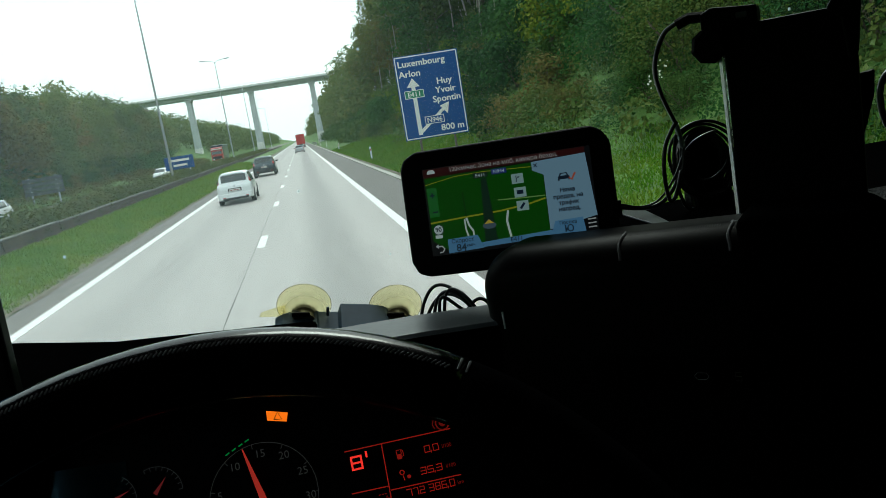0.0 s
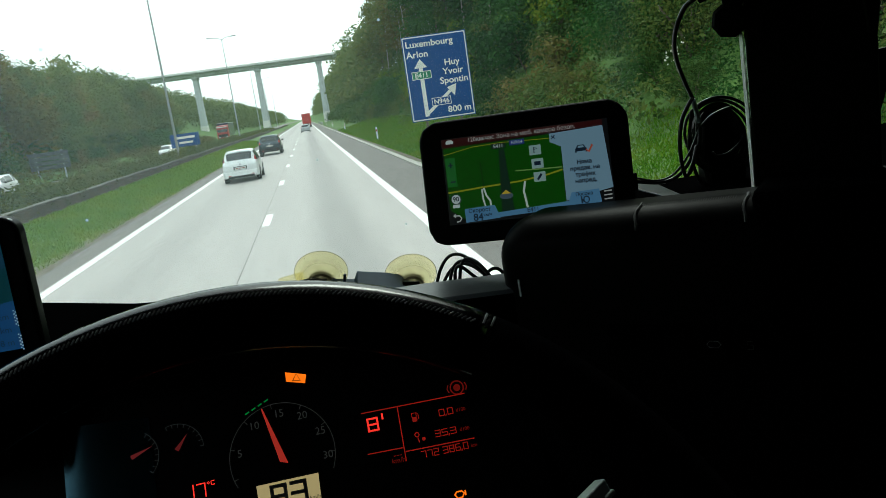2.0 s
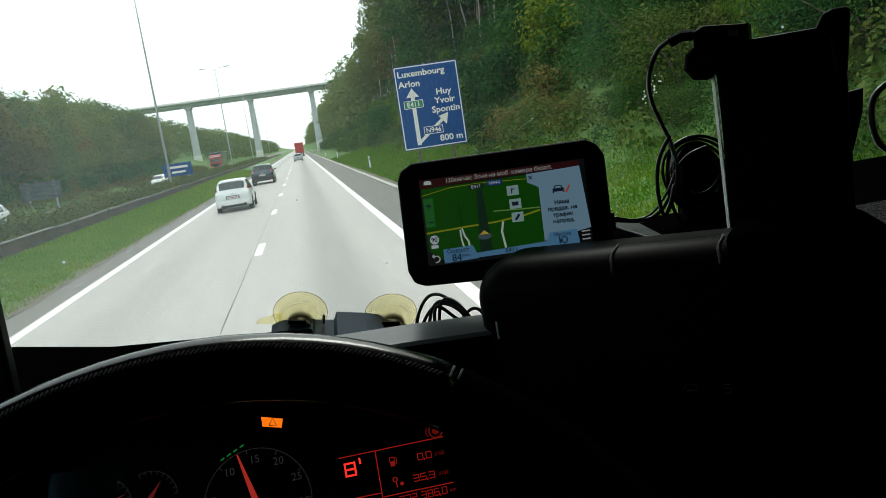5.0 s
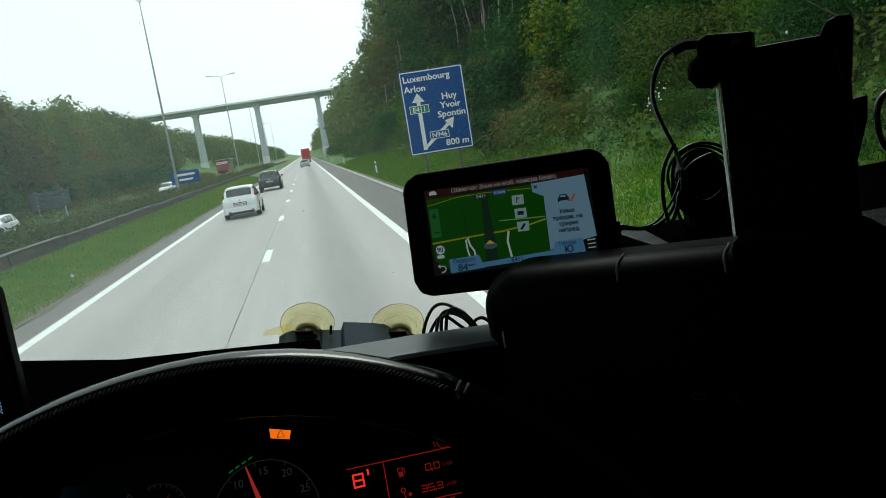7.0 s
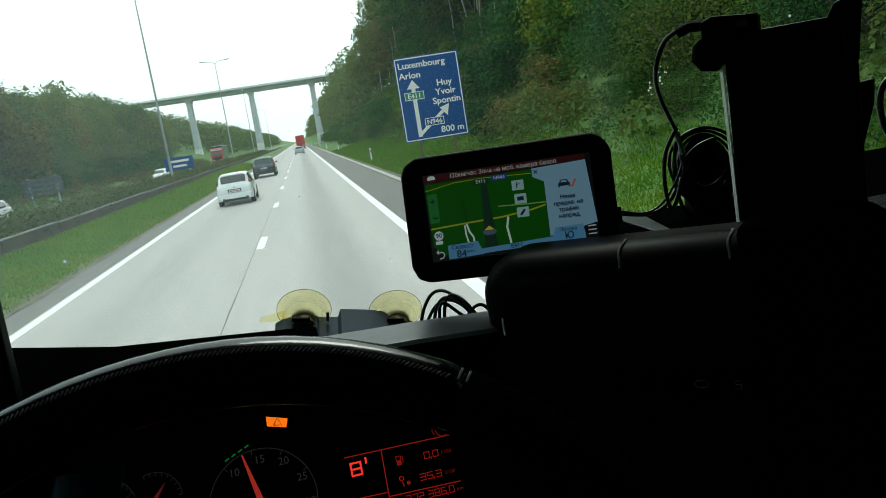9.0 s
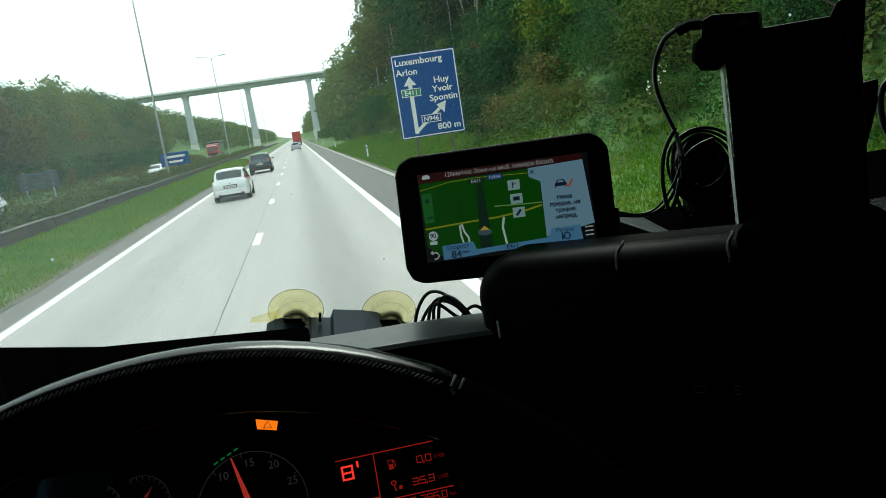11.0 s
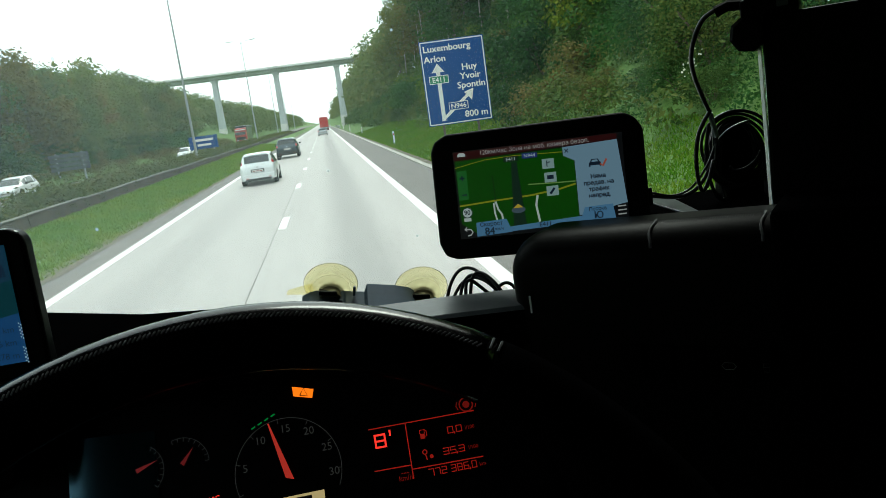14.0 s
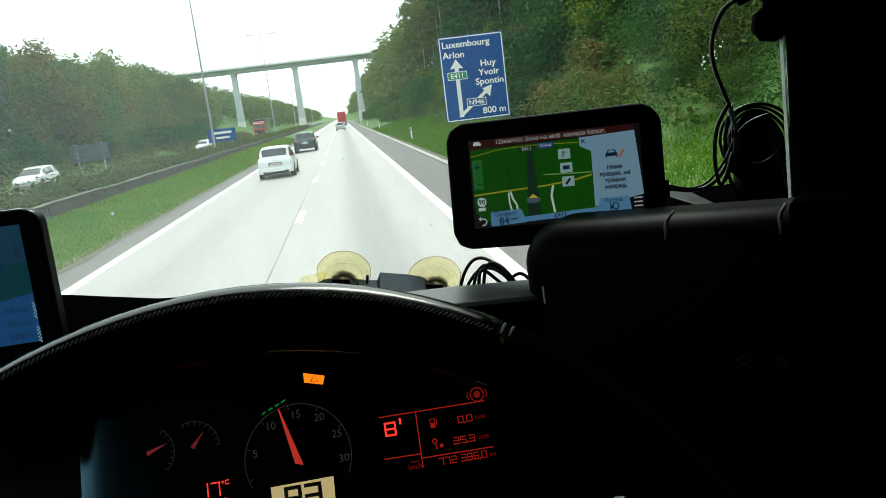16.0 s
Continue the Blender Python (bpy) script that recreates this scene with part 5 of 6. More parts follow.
def cluster():
    t = thing("instrument_cluster", "dark instrument cluster with red needles and a red trip display", "instrument cluster", at=basis((0.09, 0.71, 2.225), (1, 0, 0), (0, math.sin(radians(25)), math.cos(radians(25)))))
    part("backing", box(-0.36, 0.165, -0.2, 0.058, -0.03, -0.002, 0.004), M_BEZEL, t)
    white, faint, needle = glow("dial_print", (0.16, 0.15, 0.14), 0.09), glow("faint_print", (0.1, 0.1, 0.1), 0.1), glow("needle_red", (0.75, 0.045, 0.03), 0.36)
    green, amber = glow("green_led", (0.02, 0.22, 0.05), 0.35), glow("amber_led", (1.0, 0.17, 0.006), 0.95)
    # rev counter
    cx, cy, R = -0.0525, -0.022, 0.0428
    ring = disc(cx, cy, R, 0.0, 60, r_in=R - 0.0005, a0=-25, a1=205)
    for k in range(7):
        a = radians(205 - 230 * (k * 5 + 1.2) / 34)
        stroke([(cx + (R - 0.004) * math.cos(a), cy + (R - 0.004) * math.sin(a)), (cx + R * math.cos(a), cy + R * math.sin(a))], 0.0006, 0.0003, ring)
    d = part("rev_counter", ring, white, t)
    for txt, x, y in (("5", -0.0862, -0.0137), ("10", -0.0719, 0.006), ("15", -0.0509, 0.0121), ("20", -0.0323, 0.007), ("25", -0.0196, -0.0082), ("30", -0.0165, -0.0282)):
        part("numeral", writing(txt, 0.0088, x, y, 0.0005), white, d)
    part("needle", poly([(-0.0553, -0.0265), (-0.0487, -0.0287), (-0.0632, 0.0182), (-0.0643, 0.0180)], 0.003), needle, d, "red needle")
    bm = None
    for k in range(4):
        x, y = -0.0759 + 0.0055 * k, 0.0172 + 0.0024 * k
        bm = stroke([(x - 0.0017, y - 0.0009), (x + 0.0017, y + 0.0007)], 0.0013, 0.001, bm)
    part("economy_band", bm, green, d, "green economy marks")
    # small gauges
    for gx, gy, tip, a0, a1 in ((-0.1700, 0.0, (-0.1526, 0.0062), -45, 65), (-0.1345, -0.0012, (-0.1247, 0.0107), 0, 110)):
        bm = disc(gx, gy, 0.0212, 0.0, 24, r_in=0.0207, a0=a0, a1=a1)
        for k in range(9):
            a = radians(a0 + (a1 - a0) * k / 8)
            stroke([(gx + 0.018 * math.cos(a), gy + 0.018 * math.sin(a)), (gx + 0.021 * math.cos(a), gy + 0.021 * math.sin(a))], 0.0006, 0.0003, bm)
        g = part("gauge", bm, faint, t)
        v = Vector((tip[0] - gx, tip[1] - gy, 0)).normalized()
        n = Vector((-v.y, v.x, 0)) * 0.0019
        part("needle", poly([(gx + n.x, gy + n.y), (gx - n.x, gy - n.y), tip], 0.002), glow("gauge_needle", (0.3, 0.02, 0.025), 0.22), g, "red needle")
    # warning lamp
    w = part("warning_lamp", poly([(-0.0408, 0.0445), (-0.0236, 0.0395), (-0.0258, 0.0325), (-0.0408, 0.0365)], 0.001), amber, t, "amber warning lamp")
    part("triangle", stroke([(-0.0355, 0.0362), (-0.0292, 0.0352), (-0.0318, 0.0415), (-0.0355, 0.0362)], 0.0007, 0.002), M_BLACKTRIM, w)
    # trip display
    bm = stroke([(0.0155, -0.0015), (0.1045, -0.0018)], 0.0009, 0.001)
    stroke([(0.0462, -0.002), (0.0455, -0.0466)], 0.0009, 0.0012, bm)
    stroke([(0.0152, -0.0350), (0.0452, -0.0355)], 0.0009, 0.001, bm)
    stroke([(0.0464, -0.0390), (0.1051, -0.0396)], 0.0009, 0.001, bm)
    trip = part("trip_display", bm, M_REDDIM, t, "red trip display")
    bm = segment_digit("8", 0.0198, -0.0170, 0.0080, 0.0098, 0.0016, 0.001)
    part("gear_digit", bm, M_RED, trip)
    part("gear_mark", stroke([(0.0325, -0.0095), (0.0325, -0.0045)], 0.0016, 0.001), M_RED, trip)
    fuel = poly([(0.0568, -0.0168), (0.0606, -0.0168), (0.0606, -0.0128), (0.0568, -0.0128)], 0.001)
    stroke([(0.0568, -0.0128), (0.0568, -0.0096), (0.0606, -0.0096), (0.0606, -0.0128)], 0.0007, 0.001, fuel)
    stroke([(0.0608, -0.0150), (0.0622, -0.0150), (0.0622, -0.0108), (0.0610, -0.0098)], 0.0006, 0.001, fuel)
    part("fuel_symbol", fuel, M_REDDIM, trip)
    avg = disc(0.0582, -0.0275, 0.0022, 0.001, 12, r_in=0.0013)
    stroke([(0.0585, -0.030), (0.0592, -0.034)], 0.0009, 0.001, avg)
    disc(0.0632, -0.0318, 0.0016, 0.001, 10, avg)
    part("average_symbol", avg, M_REDDIM, trip)
    for txt, x, y, s in (("---", 0.0395, -0.0398, 0.008), ("km/h", 0.0395, -0.0445, 0.006), ("l/100", 0.0985, -0.0142, 0.0044), ("l/100", 0.0985, -0.0304, 0.0044), ("km", 0.1035, -0.0450, 0.0046)):
        part("lettering", writing(txt, s, x, y, 0.001, squeeze=0.95), M_REDFAINT, trip)
    for txt, x, y, w, h in (("0,0", 0.0800, -0.0162, 0.0043, 0.0050), ("35,3", 0.0735, -0.0324, 0.0043, 0.0050), ("772 386,0", 0.0590, -0.0468, 0.0037, 0.0052)):
        for ch in txt:
            if ch == ",":
                part("decimal_comma", stroke([(x - 0.0008, y - 0.0012), (x - 0.0002, y + 0.0008)], 0.0008, 0.001), M_REDDIM, trip)
                x += 0.0014
            elif ch == " ":
                x += 0.0025
            else:
                part("digit", segment_digit(ch, x, y, w, h, 0.0007, 0.001), M_REDDIM, trip)
                x += w + 0.0016
    bm = disc(0.0990, 0.0042, 0.0062, 0.001, 20, r_in=0.0050)
    disc(0.0990, 0.0042, 0.0030, 0.001, 16, bm)
    stroke([(0.0918, 0.0075), (0.0905, 0.0042), (0.0918, 0.0008)], 0.0009, 0.001, bm)
    stroke([(0.1062, 0.0075), (0.1075, 0.0042), (0.1062, 0.0008)], 0.0009, 0.001, bm)
    part("brake_symbol", bm, M_REDFAINT, t, "red brake warning symbol")
    # speed figures
    lcd = part("speed_display", poly([(-0.0768, -0.0415), (-0.0266, -0.0410), (-0.0274, -0.0628), (-0.0766, -0.0630)], 0.0005), glow("lcd_cream", (0.40, 0.29, 0.135), 0.78), t, "cream lit speed display")
    for ch, x in (("8", -0.0652), ("3", -0.0492)):
        part("digit", segment_digit(ch, x, -0.0607, 0.0108, 0.0160, 0.0030, 0.001), M_BLACKTRIM, lcd)
    part("lettering", writing("km/h", 0.0044, -0.0318, -0.0590, 0.001), M_BLACKTRIM, lcd)
    clk = part("temperature_mark", stroke([(-0.1085, -0.0302), (-0.1112, -0.0302), (-0.1112, -0.0330), (-0.1085, -0.0330)], 0.0008, 0.001, disc(-0.1135, -0.0312, 0.0011, 0.001, 10, r_in=0.0006)), M_RED, t, "red clock and temperature figures")
    for ch, x, y in (("1", -0.1265, -0.0410), ("7", -0.1225, -0.0410), ("1", -0.1385, -0.0540), ("1", -0.1310, -0.0540), ("0", -0.1280, -0.0540), ("5", -0.1185, -0.0540)):
        part("digit", segment_digit(ch, x, y, 0.0062 if ch != "1" else 0.001, 0.0102, 0.0010, 0.001), M_RED, clk)
    part("engine_symbol", stroke([(0.0795, -0.081), (0.0815, -0.079), (0.0855, -0.079), (0.0875, -0.081), (0.0855, -0.084), (0.0815, -0.084), (0.0795, -0.081)], 0.0012, 0.001, stroke([(0.0885, -0.079), (0.0885, -0.083)], 0.0012, 0.001)), amber, t)
    part("belt_symbol", disc(0.015, -0.0765, 0.0022, 0.001, 12, poly([(0.012, -0.086), (0.018, -0.086), (0.0168, -0.0795), (0.0132, -0.0795)], 0.001)), M_RED, t)
    # curved patch of dial glass, sized and bent to place the side window's reflection
    pts = [(-0.222 + 0.0085 * k, 0.0015 * k - 0.00020 * k * k) for k in range(9)]
    bm = bmesh.new()
    lo, hi = [bm.verts.new((x, -0.13, z)) for x, z in pts], [bm.verts.new((x, 0.034 - 0.0006 * k, z)) for k, (x, z) in enumerate(pts)]
    for k in range(8):
        bm.faces.new((lo[k], lo[k + 1], hi[k + 1], hi[k]))
    part("cover_glass", bm, cover_gloss(), t, smooth=True)
    return t


cluster()


# ---------------------------------------------------------------- steering wheel
def steering_wheel():
    tl = radians(35.8)
    t = thing("steering_wheel", "black leather steering wheel with stitched rim", "steering wheel", at=basis((0.0428, 0.343, 2.1938), (1, 0, 0), (0, math.sin(tl), math.cos(tl))))
    R, r = 0.2269, 0.0168
    arc_of = lambda a0, a1, n: [(R * math.cos(radians(a0 + (a1 - a0) * k / n)), R * math.sin(radians(a0 + (a1 - a0) * k / n)), 0) for k in range(n + 1)]
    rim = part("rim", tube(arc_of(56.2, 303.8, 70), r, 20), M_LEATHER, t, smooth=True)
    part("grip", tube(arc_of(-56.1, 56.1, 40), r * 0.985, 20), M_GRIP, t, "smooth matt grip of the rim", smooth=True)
    # laced seam on the driver's side of the rim
    bm = None
    for k in range(110):
        a = radians(58 + 60 * k / 109)
        e = radians(1.9)
        def on(q, aa, up=0.0):
            rr, zz = R + (r + up) * math.cos(radians(q)), (r + up) * math.sin(radians(q))
            return (rr * math.cos(aa), rr * math.sin(aa), zz)
        bm = tube([on(68, a), on(72.5, a + e * 0.12, 0.0001), on(77, a + e * 0.25)], 0.0005, 5, bm)
    part("lacing", bm, M_LACE, rim)
    for a in (56.9, 55.9, 117.0):
        c, s = math.cos(radians(a)), math.sin(radians(a))
        arc = [((R + (r + 0.0002) * math.cos(q)) * c, (R + (r + 0.0002) * math.cos(q)) * s, (r + 0.0002) * math.sin(q)) for q in (radians(44 + 2.2 * j) for j in range(14))]
        part("rim_seam", tube(arc, 0.0007, 5), M_LACE, rim)
    part("hub", tube([(0, 0, -0.05), (0, 0, -0.01), (0, 0, 0.0), (0, 0, 0.005)], 0, 28, radii=[0.085, 0.09, 0.08, 0.06]), M_DASH, t)
    for a in (200, 340, 240, 300):
        c, s = math.cos(radians(a)), math.sin(radians(a))
        part("spoke", tube([(0.07 * c, 0.07 * s, -0.02), (0.14 * c, 0.14 * s, -0.012), (0.22 * c, 0.22 * s, 0)], 0.013, 8), M_DASH, t)
    part("column", tube([(0, 0, -0.05), (0, 0, -0.2), (0, -0.05, -0.45)], 0.045, 14), M_DASH, t)
    inv = t.matrix_basis.inverted()
    tip, low, side = STALK
    ax = (tip - low).normalized()
    nz = ax.cross(side).normalized()
    m = inv @ basis(tip, ax, nz.cross(ax))
    st = part("stalk", box(-0.12, 0, -0.0105, 0.0, -0.006, 0.004, 0.0012), M_STALK, t, "flat grey control stalk")
    st.matrix_basis = m
    part("stalk_button", box(-0.009, 0.0016, -0.0128, -0.0088, -0.004, 0.0055, 0.001), M_STALK, st)


M_STALK = mat("grey_stalk_plastic", (0.30, 0.37, 0.35), rough=0.5, var=0.1, scale=40)
STALK = Vector((0.2573, 0.5600, 2.2021)), Vector((0.2295, 0.5400, 2.1979)), Vector((-0.0079, 0.0000, 0.0107))
steering_wheel()


# ---------------------------------------------------------------- navigation device
def navigator():
    t = thing("navigation_device", "black navigation device showing a green road map", "navigation device", at=basis((0.285, 0.755, 2.39), (0.9272, -0.3746, 0), (0.0521, 0.129, 0.9903)))
    x0, x1, y0, y1, c = -0.0953, 0.0910, -0.0515, 0.0612, 0.015
    o = [(x0 + c, y0), (x1 - c, y0), (x1 - 0.004, y0 + 0.006), (x1, y0 + c), (x1, y1 - c), (x1 - 0.006, y1 - 0.005), (x1 - c, y1), (x0 + c, y1), (x0 + 0.004, y1 - 0.006), (x0, y1 - c), (x0, y0 + c), (x0 + 0.005, y0 + 0.004)]
    part("housing", prism(o, "z", -0.022, 0.0, 0.003, seg=3), M_BEZEL, t)
    part("power_button", box(x1 - 0.001, x1 + 0.003, -0.02, -0.005, -0.015, -0.006, 0.001), M_BEZEL, t)
    GREEN, ROAD, WHITE, YEL = glow("map_green", (0.013, 0.105, 0.003), 0.225), glow("map_dark_road", (0.006, 0.018, 0.010), 0.5), glow("map_white", (0.55, 0.6, 0.6), 0.338), glow("map_yellow", (0.36, 0.34, 0.02), 0.27)
    PANEL, TAB, INK, RED = glow("info_panel_blue", (0.20, 0.31, 0.42), 0.345), glow("tab_blue", (0.075, 0.17, 0.30), 0.45), glow("ink", (0.006, 0.012, 0.025), 0.5), glow("bar_maroon", (0.042, 0.006, 0.007), 0.27)
    scr = part("screen", poly([(-0.0745, -0.0335), (0.0735, -0.0335), (0.0735, 0.0445), (-0.0745, 0.0445)], 0.0008), glow("screen_black", (0.004, 0.004, 0.005), 0.5), t)
    part("map", poly([(-0.0722, -0.0200), (-0.0585, -0.0300), (0.0318, -0.0240), (0.0318, 0.0250), (0.0225, 0.0300), (0.0225, 0.0372), (-0.0733, 0.0362)], 0.0012), GREEN, scr, "green map")
    part("alert_bar", poly([(-0.0737, 0.0362), (0.0690, 0.0392), (0.0690, 0.0440), (-0.0740, 0.0438)], 0.0012), RED, scr, "dark red alert bar")
    part("lettering", writing("120км/час Зона на моб. камера безоп.", 0.0056, -0.002, 0.0412, 0.0016, squeeze=0.93), glow("pale_ink", (0.5, 0.5, 0.5), 0.31), scr)
    tr = poly([(-0.0700, 0.0395), (-0.0630, 0.0395), (-0.0630, 0.0415), (-0.0645, 0.0430), (-0.0685, 0.0430), (-0.0700, 0.0415)], 0.0016)
    part("lorry_symbol", tr, WHITE, scr)
    part("info_panel", poly([(0.0322, -0.0225), (0.0733, -0.0150), (0.0690, 0.0390), (0.0228, 0.0374), (0.0228, 0.0300), (0.0322, 0.0250)], 0.0014), PANEL, scr, "pale blue traffic panel")
    for k, s in enumerate(("Няма", "предав. на", "трафик", "напред.")):
        part("lettering", writing(s, 0.0050, 0.0508, 0.0098 - 0.0054 * k, 0.0018, bold=0.0002), INK, scr)
    part("close_cross", stroke([(0.0245, 0.0325), (0.0275, 0.0355)], 0.0008, 0.0018, stroke([(0.0275, 0.0325), (0.0245, 0.0355)], 0.0008, 0.0018)), INK, scr)
    car_s = poly([(0.0440, 0.0180), (0.0452, 0.0180), (0.0452, 0.0190), (0.0528, 0.0190), (0.0528, 0.0180), (0.0540, 0.0180), (0.0540, 0.0212), (0.0530, 0.0220), (0.0518, 0.0244), (0.0462, 0.0244), (0.0450, 0.0220), (0.0440, 0.0212)], 0.0018)
    part("traffic_symbol", car_s, INK, scr)
    part("symbol_glass", poly([(0.0462, 0.0220), (0.0518, 0.0220), (0.0510, 0.0237), (0.0470, 0.0237)], 0.0020), PANEL, scr)
    part("tick_mark", stroke([(0.0535, 0.0200), (0.0555, 0.0178), (0.0590, 0.0235)], 0.0016, 0.0020), glow("tick_red", (0.4, 0.07, 0.04), 0.4), scr)
    # the route and the roads
    part("route", poly([(-0.0255, -0.0262), (-0.0140, -0.0255), (-0.0178, 0.0296), (-0.0228, 0.0296)], 0.0015), ROAD, scr)
    part("yellow_road", stroke([(-0.0726, -0.0041), (-0.040, -0.0022), (-0.008, -0.0008), (0.006, 0.0008), (0.018, 0.0022), (0.0315, 0.0052)], 0.0015, 0.0014), YEL, scr)
    part("pale_road", stroke([(-0.0098, 0.0088), (0.0140, 0.0078), (0.0315, 0.0074)], 0.0010, 0.0014), glow("map_pale", (0.25, 0.4, 0.12), 0.24), scr)
    part("dark_road", stroke([(-0.0406, 0.0200), (-0.0400, 0.0080), (-0.0398, -0.0020)], 0.0010, 0.0014), ROAD, scr)
    part("white_road", stroke([(-0.0398, -0.0030), (-0.0380, -0.0100), (-0.0350, -0.0150), (-0.0345, -0.0215)], 0.0017, 0.0016), WHITE, scr)
    part("white_road", stroke([(-0.0415, -0.0040), (-0.0412, -0.0130), (-0.0392, -0.0220)], 0.0015, 0.0016), WHITE, scr)
    part("white_road", stroke([(-0.0022, -0.0012), (-0.0042, -0.0100), (-0.0022, -0.0245)], 0.0019, 0.0016), WHITE, scr)
    part("thin_line", stroke([(-0.0733, 0.0300), (-0.046, 0.0345), (-0.02, 0.0352), (0.0225, 0.0335)], 0.0006, 0.0014), YEL, scr)
    part("position_arrow", poly([(-0.0262, -0.0120), (-0.0140, -0.0120), (-0.0200, -0.0066)], 0.0020, poly([(-0.0200 + 0.0062 * math.cos(0.314 * k), -0.0122 + 0.0030 * math.sin(0.314 * k)) for k in range(20)], 0.0018)), glow("arrow_grey", (0.05, 0.07, 0.09), 0.5), scr)
    part("arrow_tip", poly([(-0.0245, -0.0105), (-0.0155, -0.0105), (-0.0200, -0.0070)], 0.0022), glow("arrow_gold", (0.45, 0.3, 0.03), 0.45), scr)
    for x, y, s in ((-0.0226, 0.0325, "E411"), (-0.0060, 0.0338, "N944")):
        part("road_badge", poly([(x - 0.0068, y - 0.0024), (x + 0.0068, y - 0.0024), (x + 0.0068, y + 0.0024), (x - 0.0068, y + 0.0024)], 0.0017), ROAD if s == "E411" else glow("badge_blue", (0.01, 0.02, 0.12), 0.5), scr)
        part("lettering", writing(s, 0.0045, x, y, 0.0020), WHITE, scr)
    for k, (x, y) in enumerate(((0.0094, 0.0249), (0.0104, 0.0130), (0.0112, 0.0012))):
        b = part("map_button", poly([(x - 0.0052, y - 0.0043), (x + 0.0052, y - 0.0043), (x + 0.0052, y + 0.0043), (x - 0.0052, y + 0.0043)], 0.0019), glow("button_pale", (0.22, 0.30, 0.30), 0.45), scr)
        sy = (stroke([(x - 0.001, y - 0.0026), (x - 0.001, y + 0.0026), (x + 0.002, y + 0.0012), (x - 0.001, y + 0.0004)], 0.0009, 0.0022) if k == 0 else
              poly([(x - 0.0028, y - 0.0016), (x + 0.0028, y - 0.0016), (x + 0.0028, y + 0.0018), (x - 0.0028, y + 0.0018)], 0.0022) if k == 1 else stroke([(x - 0.002, y - 0.0025), (x + 0.0018, y + 0.0022)], 0.0020, 0.0022))
        part("symbol", sy, INK, b)
    part("zoom_buttons", poly([(-0.0722, 0.0010), (-0.0632, 0.0010), (-0.0632, 0.0270), (-0.0722, 0.0270)], 0.0017), glow("zoom_green", (0.03, 0.17, 0.03), 0.27), scr)
    part("zoom_signs", stroke([(-0.0700, 0.0203), (-0.0655, 0.0203)], 0.0012, 0.0020, stroke([(-0.0677, 0.0180), (-0.0677, 0.0226)], 0.0012, 0.0020, stroke([(-0.0690, 0.0055), (-0.0645, 0.0055)], 0.0012, 0.0020))), INK, scr)
    lim = part("limit_sign", disc(-0.0660, -0.0105, 0.0047, 0.0019, 24), WHITE, scr, "round white speed limit sign")
    part("limit_ring", disc(-0.0660, -0.0105, 0.0047, 0.0021, 24, r_in=0.0041), INK, lim)
    part("lettering", writing("90", 0.0058, -0.0660, -0.0103, 0.0023, bold=0.00014), INK, lim)
    part("limit_lorry", poly([(-0.0695, -0.0182), (-0.0630, -0.0182), (-0.0630, -0.0152), (-0.0695, -0.0152)], 0.0020), WHITE, scr)
    part("bottom_bar", poly([(-0.0270, -0.0305), (-0.0290, -0.0262), (0.0322, -0.0230), (0.0622, -0.0230), (0.0622, -0.0275)], 0.0017), TAB, scr)
    part("speed_tab", poly([(-0.0590, -0.0325), (-0.0270, -0.0310), (-0.0315, -0.0190), (-0.0590, -0.0200)], 0.0019), TAB, scr)
    part("heading_tab", poly([(0.0322, -0.0282), (0.0625, -0.0272), (0.0610, -0.0150), (0.0372, -0.0158)], 0.0019), TAB, scr)
    for s, z, x, y in (("Скорост", 0.0050, -0.0455, -0.0222), ("84", 0.0092, -0.0472, -0.0284), ("км/ч", 0.0036, -0.0385, -0.0270), ("E411", 0.0055, 0.0025, -0.0268), ("Посока", 0.0042, 0.0480, -0.0180), ("Ю", 0.0082, 0.0485, -0.0234)):
        part("lettering", writing(s, z, x, y, 0.0022, bold=0.018 * z), INK, scr)
    bm = None
    for k in range(3):
        bm = stroke([(0.0648, -0.0178 - 0.0034 * k), (0.0718, -0.0176 - 0.0034 * k)], 0.0011, 0.0014, bm)
    part("menu_bars", bm, glow("menu_white", (0.3, 0.3, 0.3), 0.45), scr)
    part("back_arrow", stroke([(-0.0675, -0.0310), (-0.0645, -0.0305), (-0.0628, -0.0280), (-0.0645, -0.0255), (-0.0690, -0.0252)], 0.0012, 0.0014, poly([(-0.0705, -0.0252), (-0.0680, -0.0230), (-0.0680, -0.0274)], 0.0014)), glow("back_white", (0.35, 0.35, 0.35), 0.45), scr)
    # ball mount down to the dash
    part("mount_ball", tube([(0, 0, -0.02), (0, 0, -0.03), (0, 0, -0.045)], 0, 14, radii=[0.016, 0.013, 0.008]), M_BEZEL, t)
    part("mount_arm", tube([(0, 0, -0.042), (0.0, -0.04, -0.07), (0.0, -0.12, -0.085)], 0.008, 10), M_BEZEL, t)


navigator()


